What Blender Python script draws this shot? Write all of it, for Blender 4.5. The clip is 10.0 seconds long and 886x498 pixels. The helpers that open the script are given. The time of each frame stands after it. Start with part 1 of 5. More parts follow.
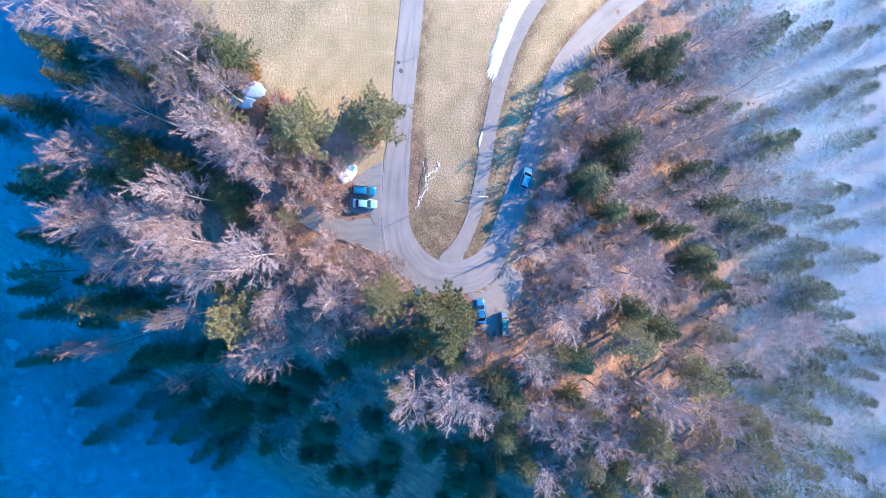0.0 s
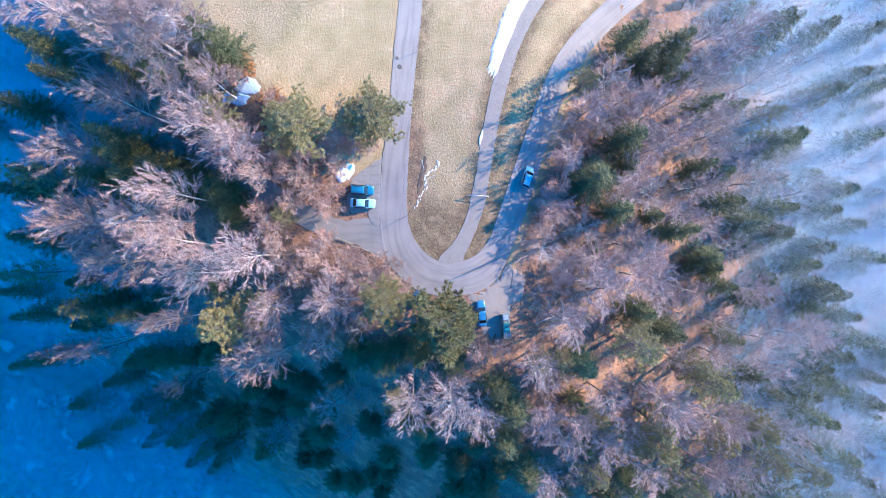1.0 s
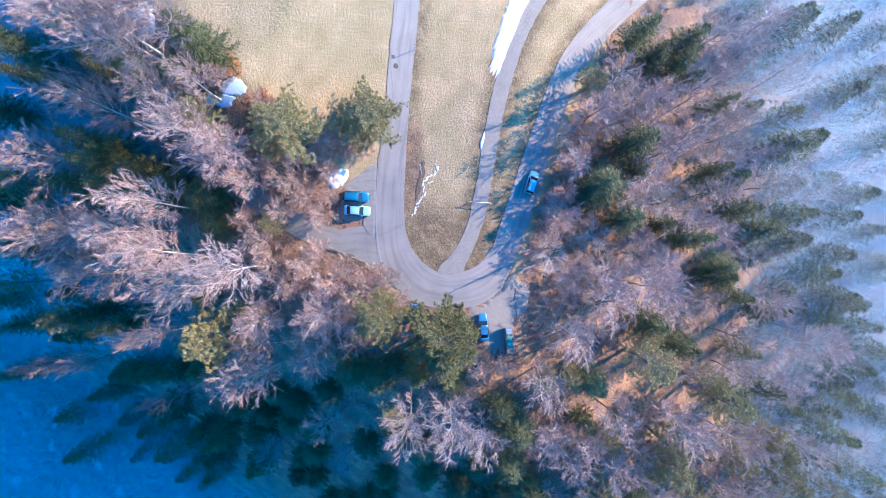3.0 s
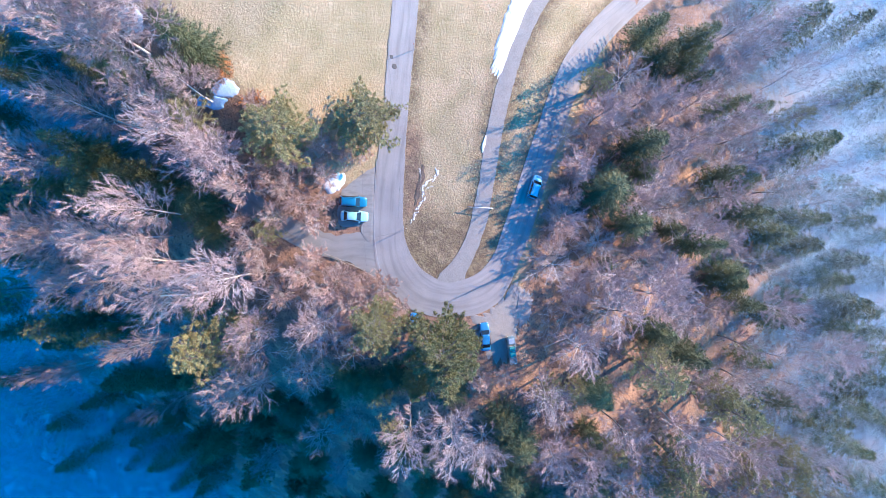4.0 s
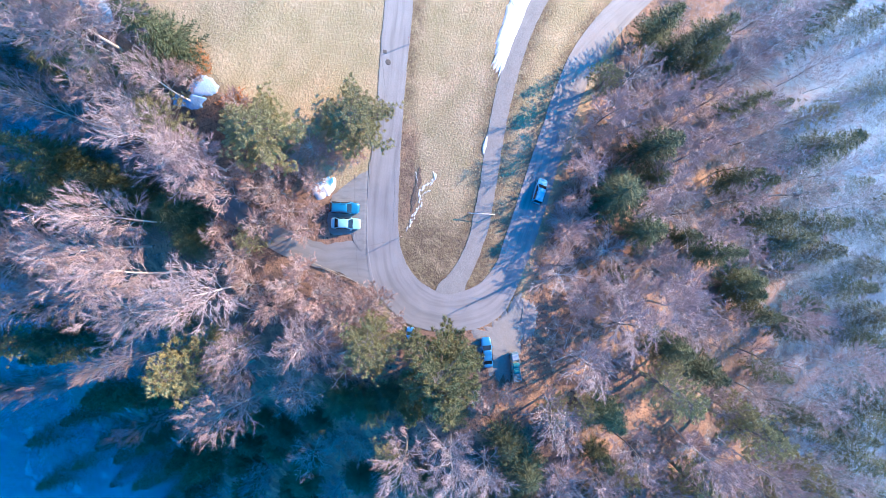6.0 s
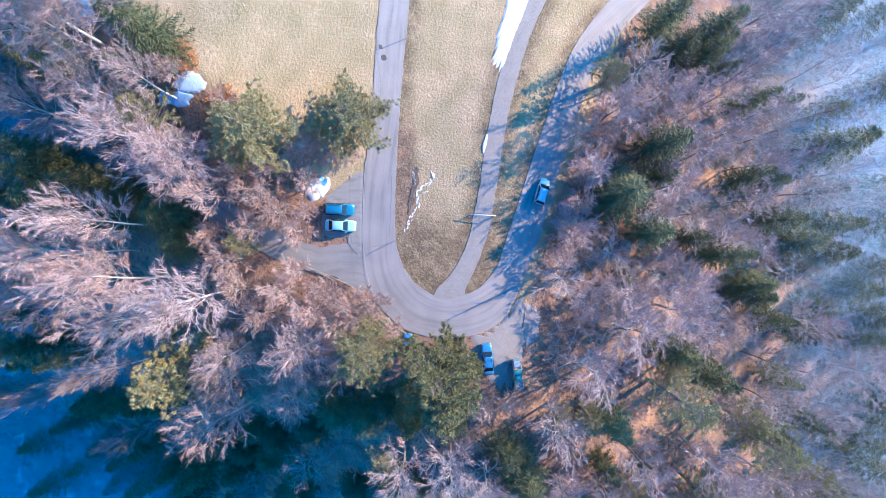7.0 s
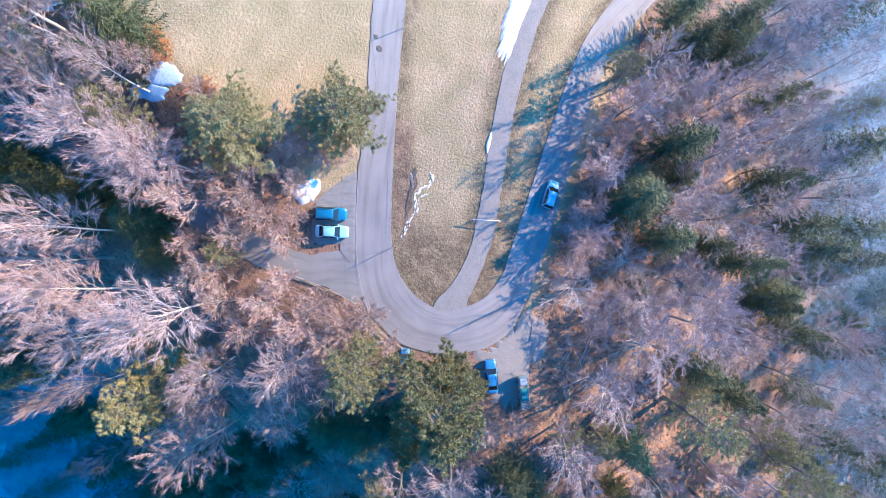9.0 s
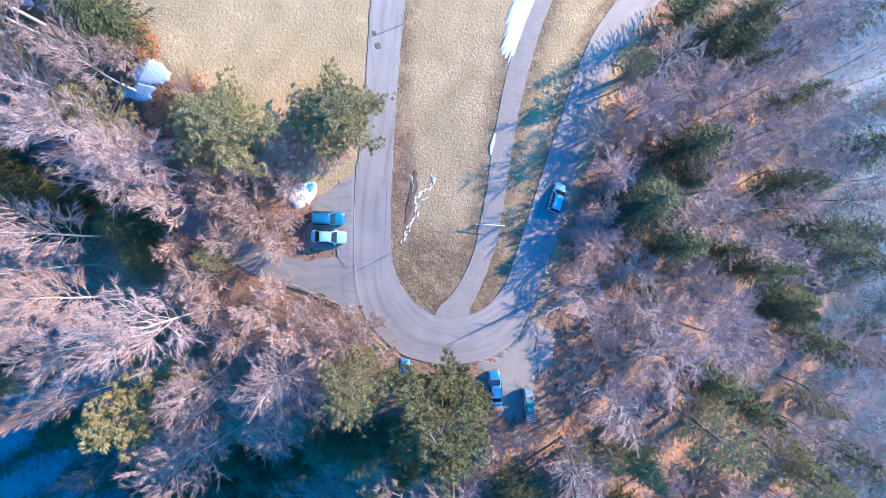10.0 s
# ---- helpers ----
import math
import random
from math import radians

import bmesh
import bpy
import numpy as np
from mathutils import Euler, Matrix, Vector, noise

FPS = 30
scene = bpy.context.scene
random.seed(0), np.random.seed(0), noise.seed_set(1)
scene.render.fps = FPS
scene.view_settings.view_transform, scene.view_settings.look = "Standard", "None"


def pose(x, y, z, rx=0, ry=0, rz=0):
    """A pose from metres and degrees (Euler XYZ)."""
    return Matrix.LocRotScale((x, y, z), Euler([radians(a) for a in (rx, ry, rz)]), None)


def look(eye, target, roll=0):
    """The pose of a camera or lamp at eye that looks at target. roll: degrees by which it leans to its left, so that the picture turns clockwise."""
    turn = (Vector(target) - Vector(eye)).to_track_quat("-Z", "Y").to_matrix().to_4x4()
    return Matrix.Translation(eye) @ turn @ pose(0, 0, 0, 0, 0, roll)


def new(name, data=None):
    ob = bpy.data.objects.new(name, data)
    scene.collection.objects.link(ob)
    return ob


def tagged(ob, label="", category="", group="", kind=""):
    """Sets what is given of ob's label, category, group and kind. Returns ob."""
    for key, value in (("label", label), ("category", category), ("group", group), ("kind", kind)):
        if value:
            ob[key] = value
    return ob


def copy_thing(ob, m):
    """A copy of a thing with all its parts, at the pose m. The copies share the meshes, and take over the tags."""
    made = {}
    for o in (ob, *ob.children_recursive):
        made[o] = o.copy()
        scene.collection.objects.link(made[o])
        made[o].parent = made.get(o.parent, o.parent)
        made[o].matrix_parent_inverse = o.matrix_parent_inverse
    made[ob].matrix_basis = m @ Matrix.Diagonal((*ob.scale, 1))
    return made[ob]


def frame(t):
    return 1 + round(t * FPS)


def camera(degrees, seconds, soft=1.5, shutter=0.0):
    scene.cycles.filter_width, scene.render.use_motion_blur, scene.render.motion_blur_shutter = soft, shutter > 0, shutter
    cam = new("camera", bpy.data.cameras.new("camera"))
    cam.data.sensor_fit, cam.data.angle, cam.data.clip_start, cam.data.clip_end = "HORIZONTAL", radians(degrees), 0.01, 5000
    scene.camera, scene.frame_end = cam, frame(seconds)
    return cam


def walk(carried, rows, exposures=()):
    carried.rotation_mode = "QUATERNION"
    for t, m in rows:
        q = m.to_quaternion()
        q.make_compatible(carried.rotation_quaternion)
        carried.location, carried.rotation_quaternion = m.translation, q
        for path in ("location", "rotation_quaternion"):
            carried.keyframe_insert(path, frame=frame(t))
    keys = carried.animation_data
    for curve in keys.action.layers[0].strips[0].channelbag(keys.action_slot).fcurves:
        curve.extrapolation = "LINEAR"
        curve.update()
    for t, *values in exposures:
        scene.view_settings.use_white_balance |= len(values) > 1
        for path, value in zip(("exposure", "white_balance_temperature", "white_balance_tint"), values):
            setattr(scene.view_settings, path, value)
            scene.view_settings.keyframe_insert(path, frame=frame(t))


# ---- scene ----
# ---------- camera: a drone that looks straight down and sinks towards the hairpin ----------
cam = camera(74.0, 10.0, soft=0.9)
METRES, EYE, TILT, LEAN, TURN = 33.0, 108.0, -90.0, 0.0, 0.0
ROWS = [
    (0.0, 0.0, 0.0, 0.0, -0.0, 0.0, -0.0),
    (0.5, 0.0007, 0.0363, 0.0014, 0.02, -0.01, 0.0),
    (1.0, 0.0019, 0.0794, 0.0044, 0.01, -0.02, 0.01),
    (1.5, 0.002, 0.1213, 0.012, -0.01, -0.02, 0.05),
    (2.0, 0.0019, 0.1674, 0.0234, -0.03, -0.02, 0.1),
    (2.5, 0.0044, 0.2139, 0.0389, -0.01, -0.02, 0.1),
    (4.0, 0.0063, 0.3627, 0.0905, 0.06, -0.04, 0.14),
    (4.5, 0.0067, 0.4117, 0.1052, 0.03, -0.04, 0.17),
    (5.0, 0.0074, 0.4636, 0.1173, 0.02, -0.03, 0.22),
    (5.5, 0.0081, 0.5141, 0.1266, -0.01, -0.04, 0.25),
    (7.0, 0.0183, 0.6677, 0.1484, 0.02, -0.1, 0.51),
    (7.5, 0.0194, 0.7188, 0.1559, 0.04, -0.11, 0.19),
    (8.0, 0.0171, 0.7719, 0.1646, 0.03, -0.1, 0.26),
    (8.5, 0.0175, 0.8208, 0.1731, 0.04, -0.11, 0.37),
    (9.0, 0.0163, 0.8728, 0.1817, -0.01, -0.12, 0.4),
    (9.5, 0.0138, 0.9229, 0.1915, -0.01, -0.08, 0.41),
    (10.0, 0.0109, 0.9749, 0.2027, 0.01, -0.07, 0.46),
]
walk(cam, [(t, pose(0, 0, EYE, TILT, LEAN, TURN) @ pose(METRES * x, METRES * y, METRES * z, 90 + pitch, roll, yaw)) for t, x, y, z, yaw, pitch, roll in ROWS],
     exposures=[(0.0, 2.05, 5480, 9), (10.0, 2.05, 5480, 9)])

# ---------- daylight: low sun from the right, blue sky ----------
SUN_AZIMUTH, SUN_HEIGHT = radians(64.5), radians(21.0)
SUN_WAY = Vector((math.sin(SUN_AZIMUTH) * math.cos(SUN_HEIGHT), math.cos(SUN_AZIMUTH) * math.cos(SUN_HEIGHT), math.sin(SUN_HEIGHT)))
world = bpy.data.worlds.new("sky")
world.use_nodes = True
scene.world = world
sky = world.node_tree.nodes.new("ShaderNodeTexSky")
sky.sky_type, sky.sun_disc = "NISHITA", False
sky.ozone_density = 4.0
sky.sun_elevation, sky.sun_rotation = SUN_HEIGHT, SUN_AZIMUTH
deep = world.node_tree.nodes.new("ShaderNodeMix")
deep.data_type, deep.blend_type = "RGBA", "MULTIPLY"
deep.inputs[0].default_value, deep.inputs[7].default_value = 1.0, (0.03, 0.63, 1.0, 1)
world.node_tree.links.new(sky.outputs[0], deep.inputs[6])
world.node_tree.links.new(deep.outputs[2], world.node_tree.nodes["Background"].inputs[0])
world.node_tree.nodes["Background"].inputs[1].default_value = 0.132
sun = new("sun", bpy.data.lights.new("sun", "SUN"))
sun.data.energy, sun.data.angle, sun.data.color = 3.25, radians(0.6), (1.0, 0.66, 0.39)
sun.matrix_world = look(SUN_WAY * 300, (0, 0, 0))


# ---------- materials ----------
def material(name, base, rough=0.8, grain=(), bump=(), metal=0.0, spread=0.0, coat=0.0):
    """Principled material. grain: (scale, colour, amount) noise stains; bump: (scale, depth); spread: change of lightness from thing to thing."""
    m = bpy.data.materials.new(name)
    m.use_nodes = True
    n, l = m.node_tree.nodes, m.node_tree.links
    b = n["Principled BSDF"]
    b.inputs["Roughness"].default_value, b.inputs["Metallic"].default_value = rough, metal
    b.inputs["Coat Weight"].default_value = coat
    at = n.new("ShaderNodeNewGeometry").outputs["Position"]
    rgb = n.new("ShaderNodeRGB")
    rgb.outputs[0].default_value = (*base, 1)
    colour = rgb.outputs[0]
    for scale, other, amount in grain:
        tex = n.new("ShaderNodeTexNoise")
        tex.inputs["Scale"].default_value, tex.inputs["Detail"].default_value = scale, 5
        l.new(at, tex.inputs["Vector"])
        ramp = n.new("ShaderNodeMapRange")
        ramp.inputs[1].default_value, ramp.inputs[2].default_value, ramp.inputs[4].default_value = 0.38, 0.66, amount
        l.new(tex.outputs["Fac"], ramp.inputs[0])
        mix = n.new("ShaderNodeMix")
        mix.data_type = "RGBA"
        l.new(ramp.outputs[0], mix.inputs[0])
        l.new(colour, mix.inputs[6])
        mix.inputs[7].default_value = (*other, 1)
        colour = mix.outputs[2]
    if spread:
        info = n.new("ShaderNodeObjectInfo")
        ramp = n.new("ShaderNodeMapRange")
        ramp.inputs[3].default_value, ramp.inputs[4].default_value = 1 - spread, 1 + spread
        l.new(info.outputs["Random"], ramp.inputs[0])
        hsv = n.new("ShaderNodeHueSaturation")
        l.new(ramp.outputs[0], hsv.inputs["Value"])
        l.new(colour, hsv.inputs["Color"])
        colour = hsv.outputs[0]
    l.new(colour, b.inputs["Base Color"])
    if bump:
        tex = n.new("ShaderNodeTexNoise")
        tex.inputs["Scale"].default_value, tex.inputs["Detail"].default_value = bump[0], 4
        l.new(at, tex.inputs["Vector"])
        bm_ = n.new("ShaderNodeBump")
        bm_.inputs["Distance"].default_value = bump[1]
        l.new(tex.outputs["Fac"], bm_.inputs["Height"])
        l.new(bm_.outputs[0], b.inputs["Normal"])
    return m


def road_material(name, pale, mid, dark):
    """Worn asphalt with streaks along the way of travel, from the mesh's own run of metres across and along."""
    m = material(name, mid, 0.85, [(0.22, pale, 0.8), (9, dark, 0.35), (60, pale, 0.5)], (70, 0.01))
    n, l = m.node_tree.nodes, m.node_tree.links
    b = n["Principled BSDF"]
    base = b.inputs["Base Color"].links[0].from_socket
    run = n.new("ShaderNodeAttribute")
    run.attribute_name = "run"
    for scale, low, high, colour, amount in (((1.3, 0.07, 1), 0.46, 0.68, dark, 0.5), ((2.0, 0.14, 1), 0.5, 0.75, pale, 0.4)):
        stretch = n.new("ShaderNodeVectorMath")
        stretch.operation = "MULTIPLY"
        stretch.inputs[1].default_value = scale
        l.new(run.outputs["Vector"], stretch.inputs[0])
        tex = n.new("ShaderNodeTexNoise")
        tex.inputs["Scale"].default_value, tex.inputs["Detail"].default_value = 1.0, 4
        l.new(stretch.outputs[0], tex.inputs["Vector"])
        ramp = n.new("ShaderNodeMapRange")
        ramp.inputs[1].default_value, ramp.inputs[2].default_value, ramp.inputs[4].default_value = low, high, amount
        l.new(tex.outputs["Fac"], ramp.inputs[0])
        mix = n.new("ShaderNodeMix")
        mix.data_type = "RGBA"
        l.new(ramp.outputs[0], mix.inputs[0])
        l.new(base, mix.inputs[6])
        mix.inputs[7].default_value = (*colour, 1)
        base = mix.outputs[2]
    l.new(base, b.inputs["Base Color"])
    return m


ASPHALT = road_material("asphalt", (0.33, 0.31, 0.31), (0.23, 0.22, 0.23), (0.14, 0.135, 0.14))
SIDE_ASPHALT = road_material("old_asphalt", (0.29, 0.28, 0.28), (0.21, 0.205, 0.21), (0.13, 0.13, 0.13))
GRAVEL = material("gravel", (0.24, 0.225, 0.22), 0.95, [(0.5, (0.32, 0.29, 0.27), 0.8), (2.5, (0.19, 0.175, 0.165), 0.6), (7, (0.42, 0.41, 0.40), 0.5), (25, (0.13, 0.125, 0.12), 0.5)], (14, 0.025))
SNOW = material("old_snow", (0.86, 0.87, 0.89), 0.6, [(1.5, (0.74, 0.75, 0.78), 0.6), (10, (0.70, 0.68, 0.66), 0.35)], (5, 0.08))
# Blue of the sky and shade is put into the colour of both slushes.
PALE_SKYLIT_SLUSH = material("pale_skylit_slush", (0.52, 0.68, 0.90), 0.4, [(1.2, (0.72, 0.80, 0.90), 0.6), (6, (0.38, 0.55, 0.80), 0.5)], (5, 0.05))
SKYLIT_SLUSH = material("skylit_slush", (0.30, 0.52, 0.82), 0.25, [(1.5, (0.48, 0.66, 0.88), 0.7), (7, (0.22, 0.42, 0.72), 0.5)], (4, 0.03))
# Brown ditch soil, darkened so that its colour carries the ditch's shade.
SHADED_SOIL = material("shaded_soil", (0.085, 0.06, 0.048), 0.7, [(1.2, (0.15, 0.105, 0.08), 0.8), (6, (0.20, 0.15, 0.11), 0.5)], (8, 0.08))
BARK = material("bark", (0.20, 0.16, 0.14), 0.9, [(3, (0.11, 0.09, 0.08), 0.7), (14, (0.30, 0.27, 0.24), 0.5)], (18, 0.03), spread=0.2)
WHITE_BARK = material("birch_bark", (0.62, 0.57, 0.53), 0.75, [(2.5, (0.45, 0.41, 0.38), 0.5), (12, (0.16, 0.14, 0.13), 0.35)], (18, 0.02), spread=0.12)
BRANCH = material("branch_bark", (0.54, 0.47, 0.45), 0.85, [(3, (0.26, 0.22, 0.21), 0.6)], spread=0.2)
PALE_BRANCH = material("pale_branch_bark", (0.60, 0.49, 0.46), 0.85, [(3, (0.38, 0.30, 0.28), 0.6)], spread=0.15)
TWIGS_ROSE = material("rosy_twigs", (0.35, 0.255, 0.25), 0.8, [(0.5, (0.46, 0.36, 0.35), 0.7), (4, (0.22, 0.15, 0.145), 0.5)], spread=0.22)
TWIGS_RED = material("russet_twigs", (0.45, 0.31, 0.27), 0.8, [(0.5, (0.54, 0.40, 0.35), 0.7), (4, (0.29, 0.185, 0.16), 0.4)], spread=0.2)
TWIGS_ORANGE = material("orange_leaves", (0.55, 0.22, 0.06), 0.8, [(2, (0.40, 0.15, 0.05), 0.7)])
TWIGS_GREY = material("grey_twigs", (0.36, 0.28, 0.255), 0.8, [(0.5, (0.48, 0.40, 0.365), 0.7), (4, (0.26, 0.23, 0.21), 0.5)], spread=0.25)
TWIGS_BIRCH = material("birch_twigs", (0.385, 0.28, 0.272), 0.8, [(0.5, (0.49, 0.38, 0.372), 0.7), (4, (0.28, 0.19, 0.18), 0.4)], spread=0.2)
SPRUCE_GREEN = material("spruce_needles", (0.075, 0.095, 0.038), 0.7, [(0.8, (0.19, 0.19, 0.08), 0.75), (6, (0.035, 0.05, 0.025), 0.5)], spread=0.3)
FIR_GREEN = material("fir_needles", (0.17, 0.17, 0.065), 0.7, [(0.9, (0.27, 0.25, 0.11), 0.8), (5, (0.08, 0.085, 0.04), 0.5)], spread=0.15)
PINE_GREEN = material("pine_needles", (0.26, 0.235, 0.10), 0.7, [(0.9, (0.38, 0.335, 0.16), 0.8), (5, (0.13, 0.125, 0.055), 0.5)], spread=0.2)


def noise_mask(n, l, at, scale, low, high, detail=5):
    tex = n.new("ShaderNodeTexNoise")
    tex.inputs["Scale"].default_value, tex.inputs["Detail"].default_value = scale, detail
    l.new(at, tex.inputs["Vector"])
    ramp = n.new("ShaderNodeMapRange")
    ramp.inputs[1].default_value, ramp.inputs[2].default_value = low, high
    l.new(tex.outputs["Fac"], ramp.inputs[0])
    return ramp.outputs[0]


def blend(n, l, fac, a, b):
    mix = n.new("ShaderNodeMix")
    mix.data_type = "RGBA"
    for s, v in ((0, fac), (6, a), (7, b)):
        if isinstance(v, tuple):
            mix.inputs[s].default_value = (*v, 1)
        elif isinstance(v, float):
            mix.inputs[s].default_value = v
        else:
            l.new(v, mix.inputs[s])
    return mix.outputs[2]


def ground_material():
    """Leaf litter, dry meadow and lingering snow, told apart by two masks of the ground sheet."""
    m = bpy.data.materials.new("ground")
    m.use_nodes = True
    n, l = m.node_tree.nodes, m.node_tree.links
    b = n["Principled BSDF"]
    b.inputs["Roughness"].default_value = 0.95
    at = n.new("ShaderNodeNewGeometry").outputs["Position"]
    litter = blend(n, l, noise_mask(n, l, at, 0.16, 0.4, 0.62), (0.27, 0.165, 0.12), (0.17, 0.115, 0.09))
    litter = blend(n, l, noise_mask(n, l, at, 0.35, 0.48, 0.66), litter, (0.42, 0.255, 0.165))
    litter = blend(n, l, noise_mask(n, l, at, 5, 0.5, 0.75), litter, (0.11, 0.08, 0.07))
    litter = blend(n, l, noise_mask(n, l, at, 11, 0.60, 0.72), litter, (0.30, 0.21, 0.155))
    litter = blend(n, l, noise_mask(n, l, at, 2.2, 0.54, 0.68), litter, (0.085, 0.06, 0.052))
    grass = blend(n, l, noise_mask(n, l, at, 0.075, 0.42, 0.60), (0.43, 0.315, 0.205), (0.32, 0.26, 0.145))
    grass = blend(n, l, noise_mask(n, l, at, 0.6, 0.45, 0.72), grass, (0.49, 0.37, 0.25))
    grass = blend(n, l, noise_mask(n, l, at, 0.3, 0.46, 0.64), grass, (0.26, 0.215, 0.115))
    grass = blend(n, l, noise_mask(n, l, at, 2.6, 0.47, 0.60, 2), grass, (0.33, 0.262, 0.155))
    grass = blend(n, l, noise_mask(n, l, at, 9, 0.5, 0.8), grass, (0.48, 0.39, 0.27))
    field = n.new("ShaderNodeAttribute")
    field.attribute_name = "meadow"
    snowy = n.new("ShaderNodeAttribute")
    snowy.attribute_name = "snow"
    worn_shade = n.new("ShaderNodeAttribute")
    worn_shade.attribute_name = "worn_shade"
    # Bare earth colour; on the meadow's lower tip it paints tree shade.
    earth_shade = blend(n, l, noise_mask(n, l, at, 2.0, 0.42, 0.66), (0.125, 0.09, 0.06), (0.205, 0.16, 0.09))
    scuff_shade = n.new("ShaderNodeMath")
    scuff_shade.operation = "MULTIPLY"
    l.new(worn_shade.outputs["Fac"], scuff_shade.inputs[0])
    l.new(noise_mask(n, l, at, 0.55, 0.15, 0.5), scuff_shade.inputs[1])
    grass = blend(n, l, scuff_shade.outputs[0], grass, earth_shade)
    colour = blend(n, l, field.outputs["Fac"], litter, grass)
    patch = n.new("ShaderNodeMath")
    patch.operation = "MULTIPLY"
    l.new(snowy.outputs["Fac"], patch.inputs[0])
    l.new(noise_mask(n, l, at, 0.16, 0.60, 0.64, 7), patch.inputs[1])
    colour = blend(n, l, patch.outputs[0], colour, (0.82, 0.83, 0.86))
    l.new(colour, b.inputs["Base Color"])
    tex = n.new("ShaderNodeTexNoise")
    tex.inputs["Scale"].default_value, tex.inputs["Detail"].default_value = 6.5, 7
    l.new(at, tex.inputs["Vector"])
    bump = n.new("ShaderNodeBump")
    bump.inputs["Distance"].default_value = 0.065
    l.new(tex.outputs["Fac"], bump.inputs["Height"])
    hummock = n.new("ShaderNodeTexNoise")
    hummock.inputs["Scale"].default_value, hummock.inputs["Detail"].default_value = 3.0, 3
    l.new(at, hummock.inputs["Vector"])
    swell = n.new("ShaderNodeBump")
    swell.inputs["Distance"].default_value = 0.11
    l.new(hummock.outputs["Fac"], swell.inputs["Height"])
    l.new(swell.outputs[0], bump.inputs["Normal"])
    l.new(bump.outputs[0], b.inputs["Normal"])
    return m


GROUND = ground_material()


# ---------- building helpers ----------
def mesh_of(name, verts, faces, mat, smooth=False):
    me = bpy.data.meshes.new(name)
    me.from_pydata(verts, [], faces)
    me.materials.append(mat)
    if smooth:
        me.polygons.foreach_set("use_smooth", [True] * len(me.polygons))
    me.update()
    return me


def part(name, me, parent, label="", at=None):
    ob = new(name, me)
    ob.parent = parent
    if at is not None:
        ob.matrix_basis = at
    return tagged(ob, label) if label else ob


def thing(name, label, category, group="", at=None):
    ob = tagged(new(name), label, category, group)
    ob.empty_display_size = 0.3
    if at is not None:
        ob.matrix_basis = at
    return ob


def soft_step(a, b, x):
    q = max(0.0, min(1.0, (x - a) / (b - a)))
    return q * q * (3 - 2 * q)


def soft_ramp(x, k):
    return k * math.log1p(math.exp(min(40.0, x / k)))


# ---------- the lie of the land ----------
def ground_z(x, y):
    """A shoulder of a hill: the meadow climbs to the upper left, the woods fall to the right and to the lower left."""
    q = max(0.0, -0.75 * x + 0.66 * y - 15)
    rise = min(0.024 * min(q, 25) ** 2 + 0.35 * max(0.0, q - 25), 25.0)
    rise *= 1 - soft_step(0, 22, -0.66 * (x + 27) - 0.75 * (y - 26))
    fall = min(0.55 * soft_ramp(x - 18, 8), 40)
    valley = min(1.08 * soft_ramp(-0.6 * x - 0.8 * y - 22.5, 3.5), 75)
    return rise - fall - valley


def spline(points, steps):
    """A smooth line through the points."""
    p = [Vector(q) for q in points]
    p = [p[0] * 2 - p[1]] + p + [p[-1] * 2 - p[-2]]
    line = []
    for i in range(1, len(p) - 2):
        for k in range(steps):
            t = k / steps
            line.append(0.5 * (2 * p[i] + (p[i + 1] - p[i - 1]) * t + (2 * p[i - 1] - 5 * p[i] + 4 * p[i + 1] - p[i + 2]) * t * t + (3 * p[i] - p[i - 1] - 3 * p[i + 1] + p[i + 2]) * t ** 3))
    return line + [p[-2]]


ROAD_OUTER = [(-5.5, 56.7), (-6.1, 51.4), (-6.7, 46.0), (-7.5, 39.9), (-8.2, 35.4), (-8.9, 29.9), (-9.5, 23.9), (-10.3, 19.1), (-10.8, 14.0), (-11.2, 8.2), (-11.1, 2.4), (-9.9, -2.0), (-6.6, -5.9), (-3.0, -7.8), (1.4, -8.4), (5.8, -7.8), (9.2, -5.9), (11.1, -3.1), (12.7, 0.6), (14.7, 5.4), (16.7, 11.4), (19.2, 19.1), (21.9, 26.5), (25.7, 34.3), (30.9, 41.0), (38.6, 48.4), (49.7, 56.9), (64.8, 66.6), (86.7, 79.1)]
ROAD_INNER = [(-2.0, 57.7), (-2.4, 52.8), (-3.0, 47.2), (-3.6, 40.8), (-4.2, 36.0), (-5.0, 30.3), (-5.6, 24.1), (-6.0, 19.1), (-6.3, 14.0), (-6.4, 8.2), (-6.0, 4.2), (-4.5, 0.9), (-2.4, -1.1), (0.7, -2.6), (4.1, -1.9), (6.5, -0.5), (8.6, 2.2), (9.5, 4.7), (10.8, 8.4), (12.2, 12.5), (14.0, 17.8), (16.2, 23.9), (17.8, 28.5), (20.5, 34.7), (24.0, 39.9), (29.9, 46.4), (40.3, 56.0), (55.0, 67.7), (76.1, 81.6)]
TRACK_LEFT = [(-1.5, -3.6), (-0.4, -1.2), (1.5, 0.8), (3.1, 3.3), (4.5, 6.6), (5.2, 9.9), (6.2, 14.7), (6.9, 19.9), (7.9, 25.1), (9.3, 31.0), (11.1, 36.3), (13.8, 42.4), (17.7, 48.7), (22.6, 56.2)]
TRACK_RIGHT = [(3.5, -4.0), (3.8, -1.6), (4.8, 0.7), (6.1, 3.7), (7.1, 6.6), (7.9, 9.9), (8.7, 14.7), (9.6, 19.9), (10.6, 25.2), (12.2, 31.2), (13.9, 36.5), (16.9, 42.8), (21.2, 49.4), (26.4, 57.4)]
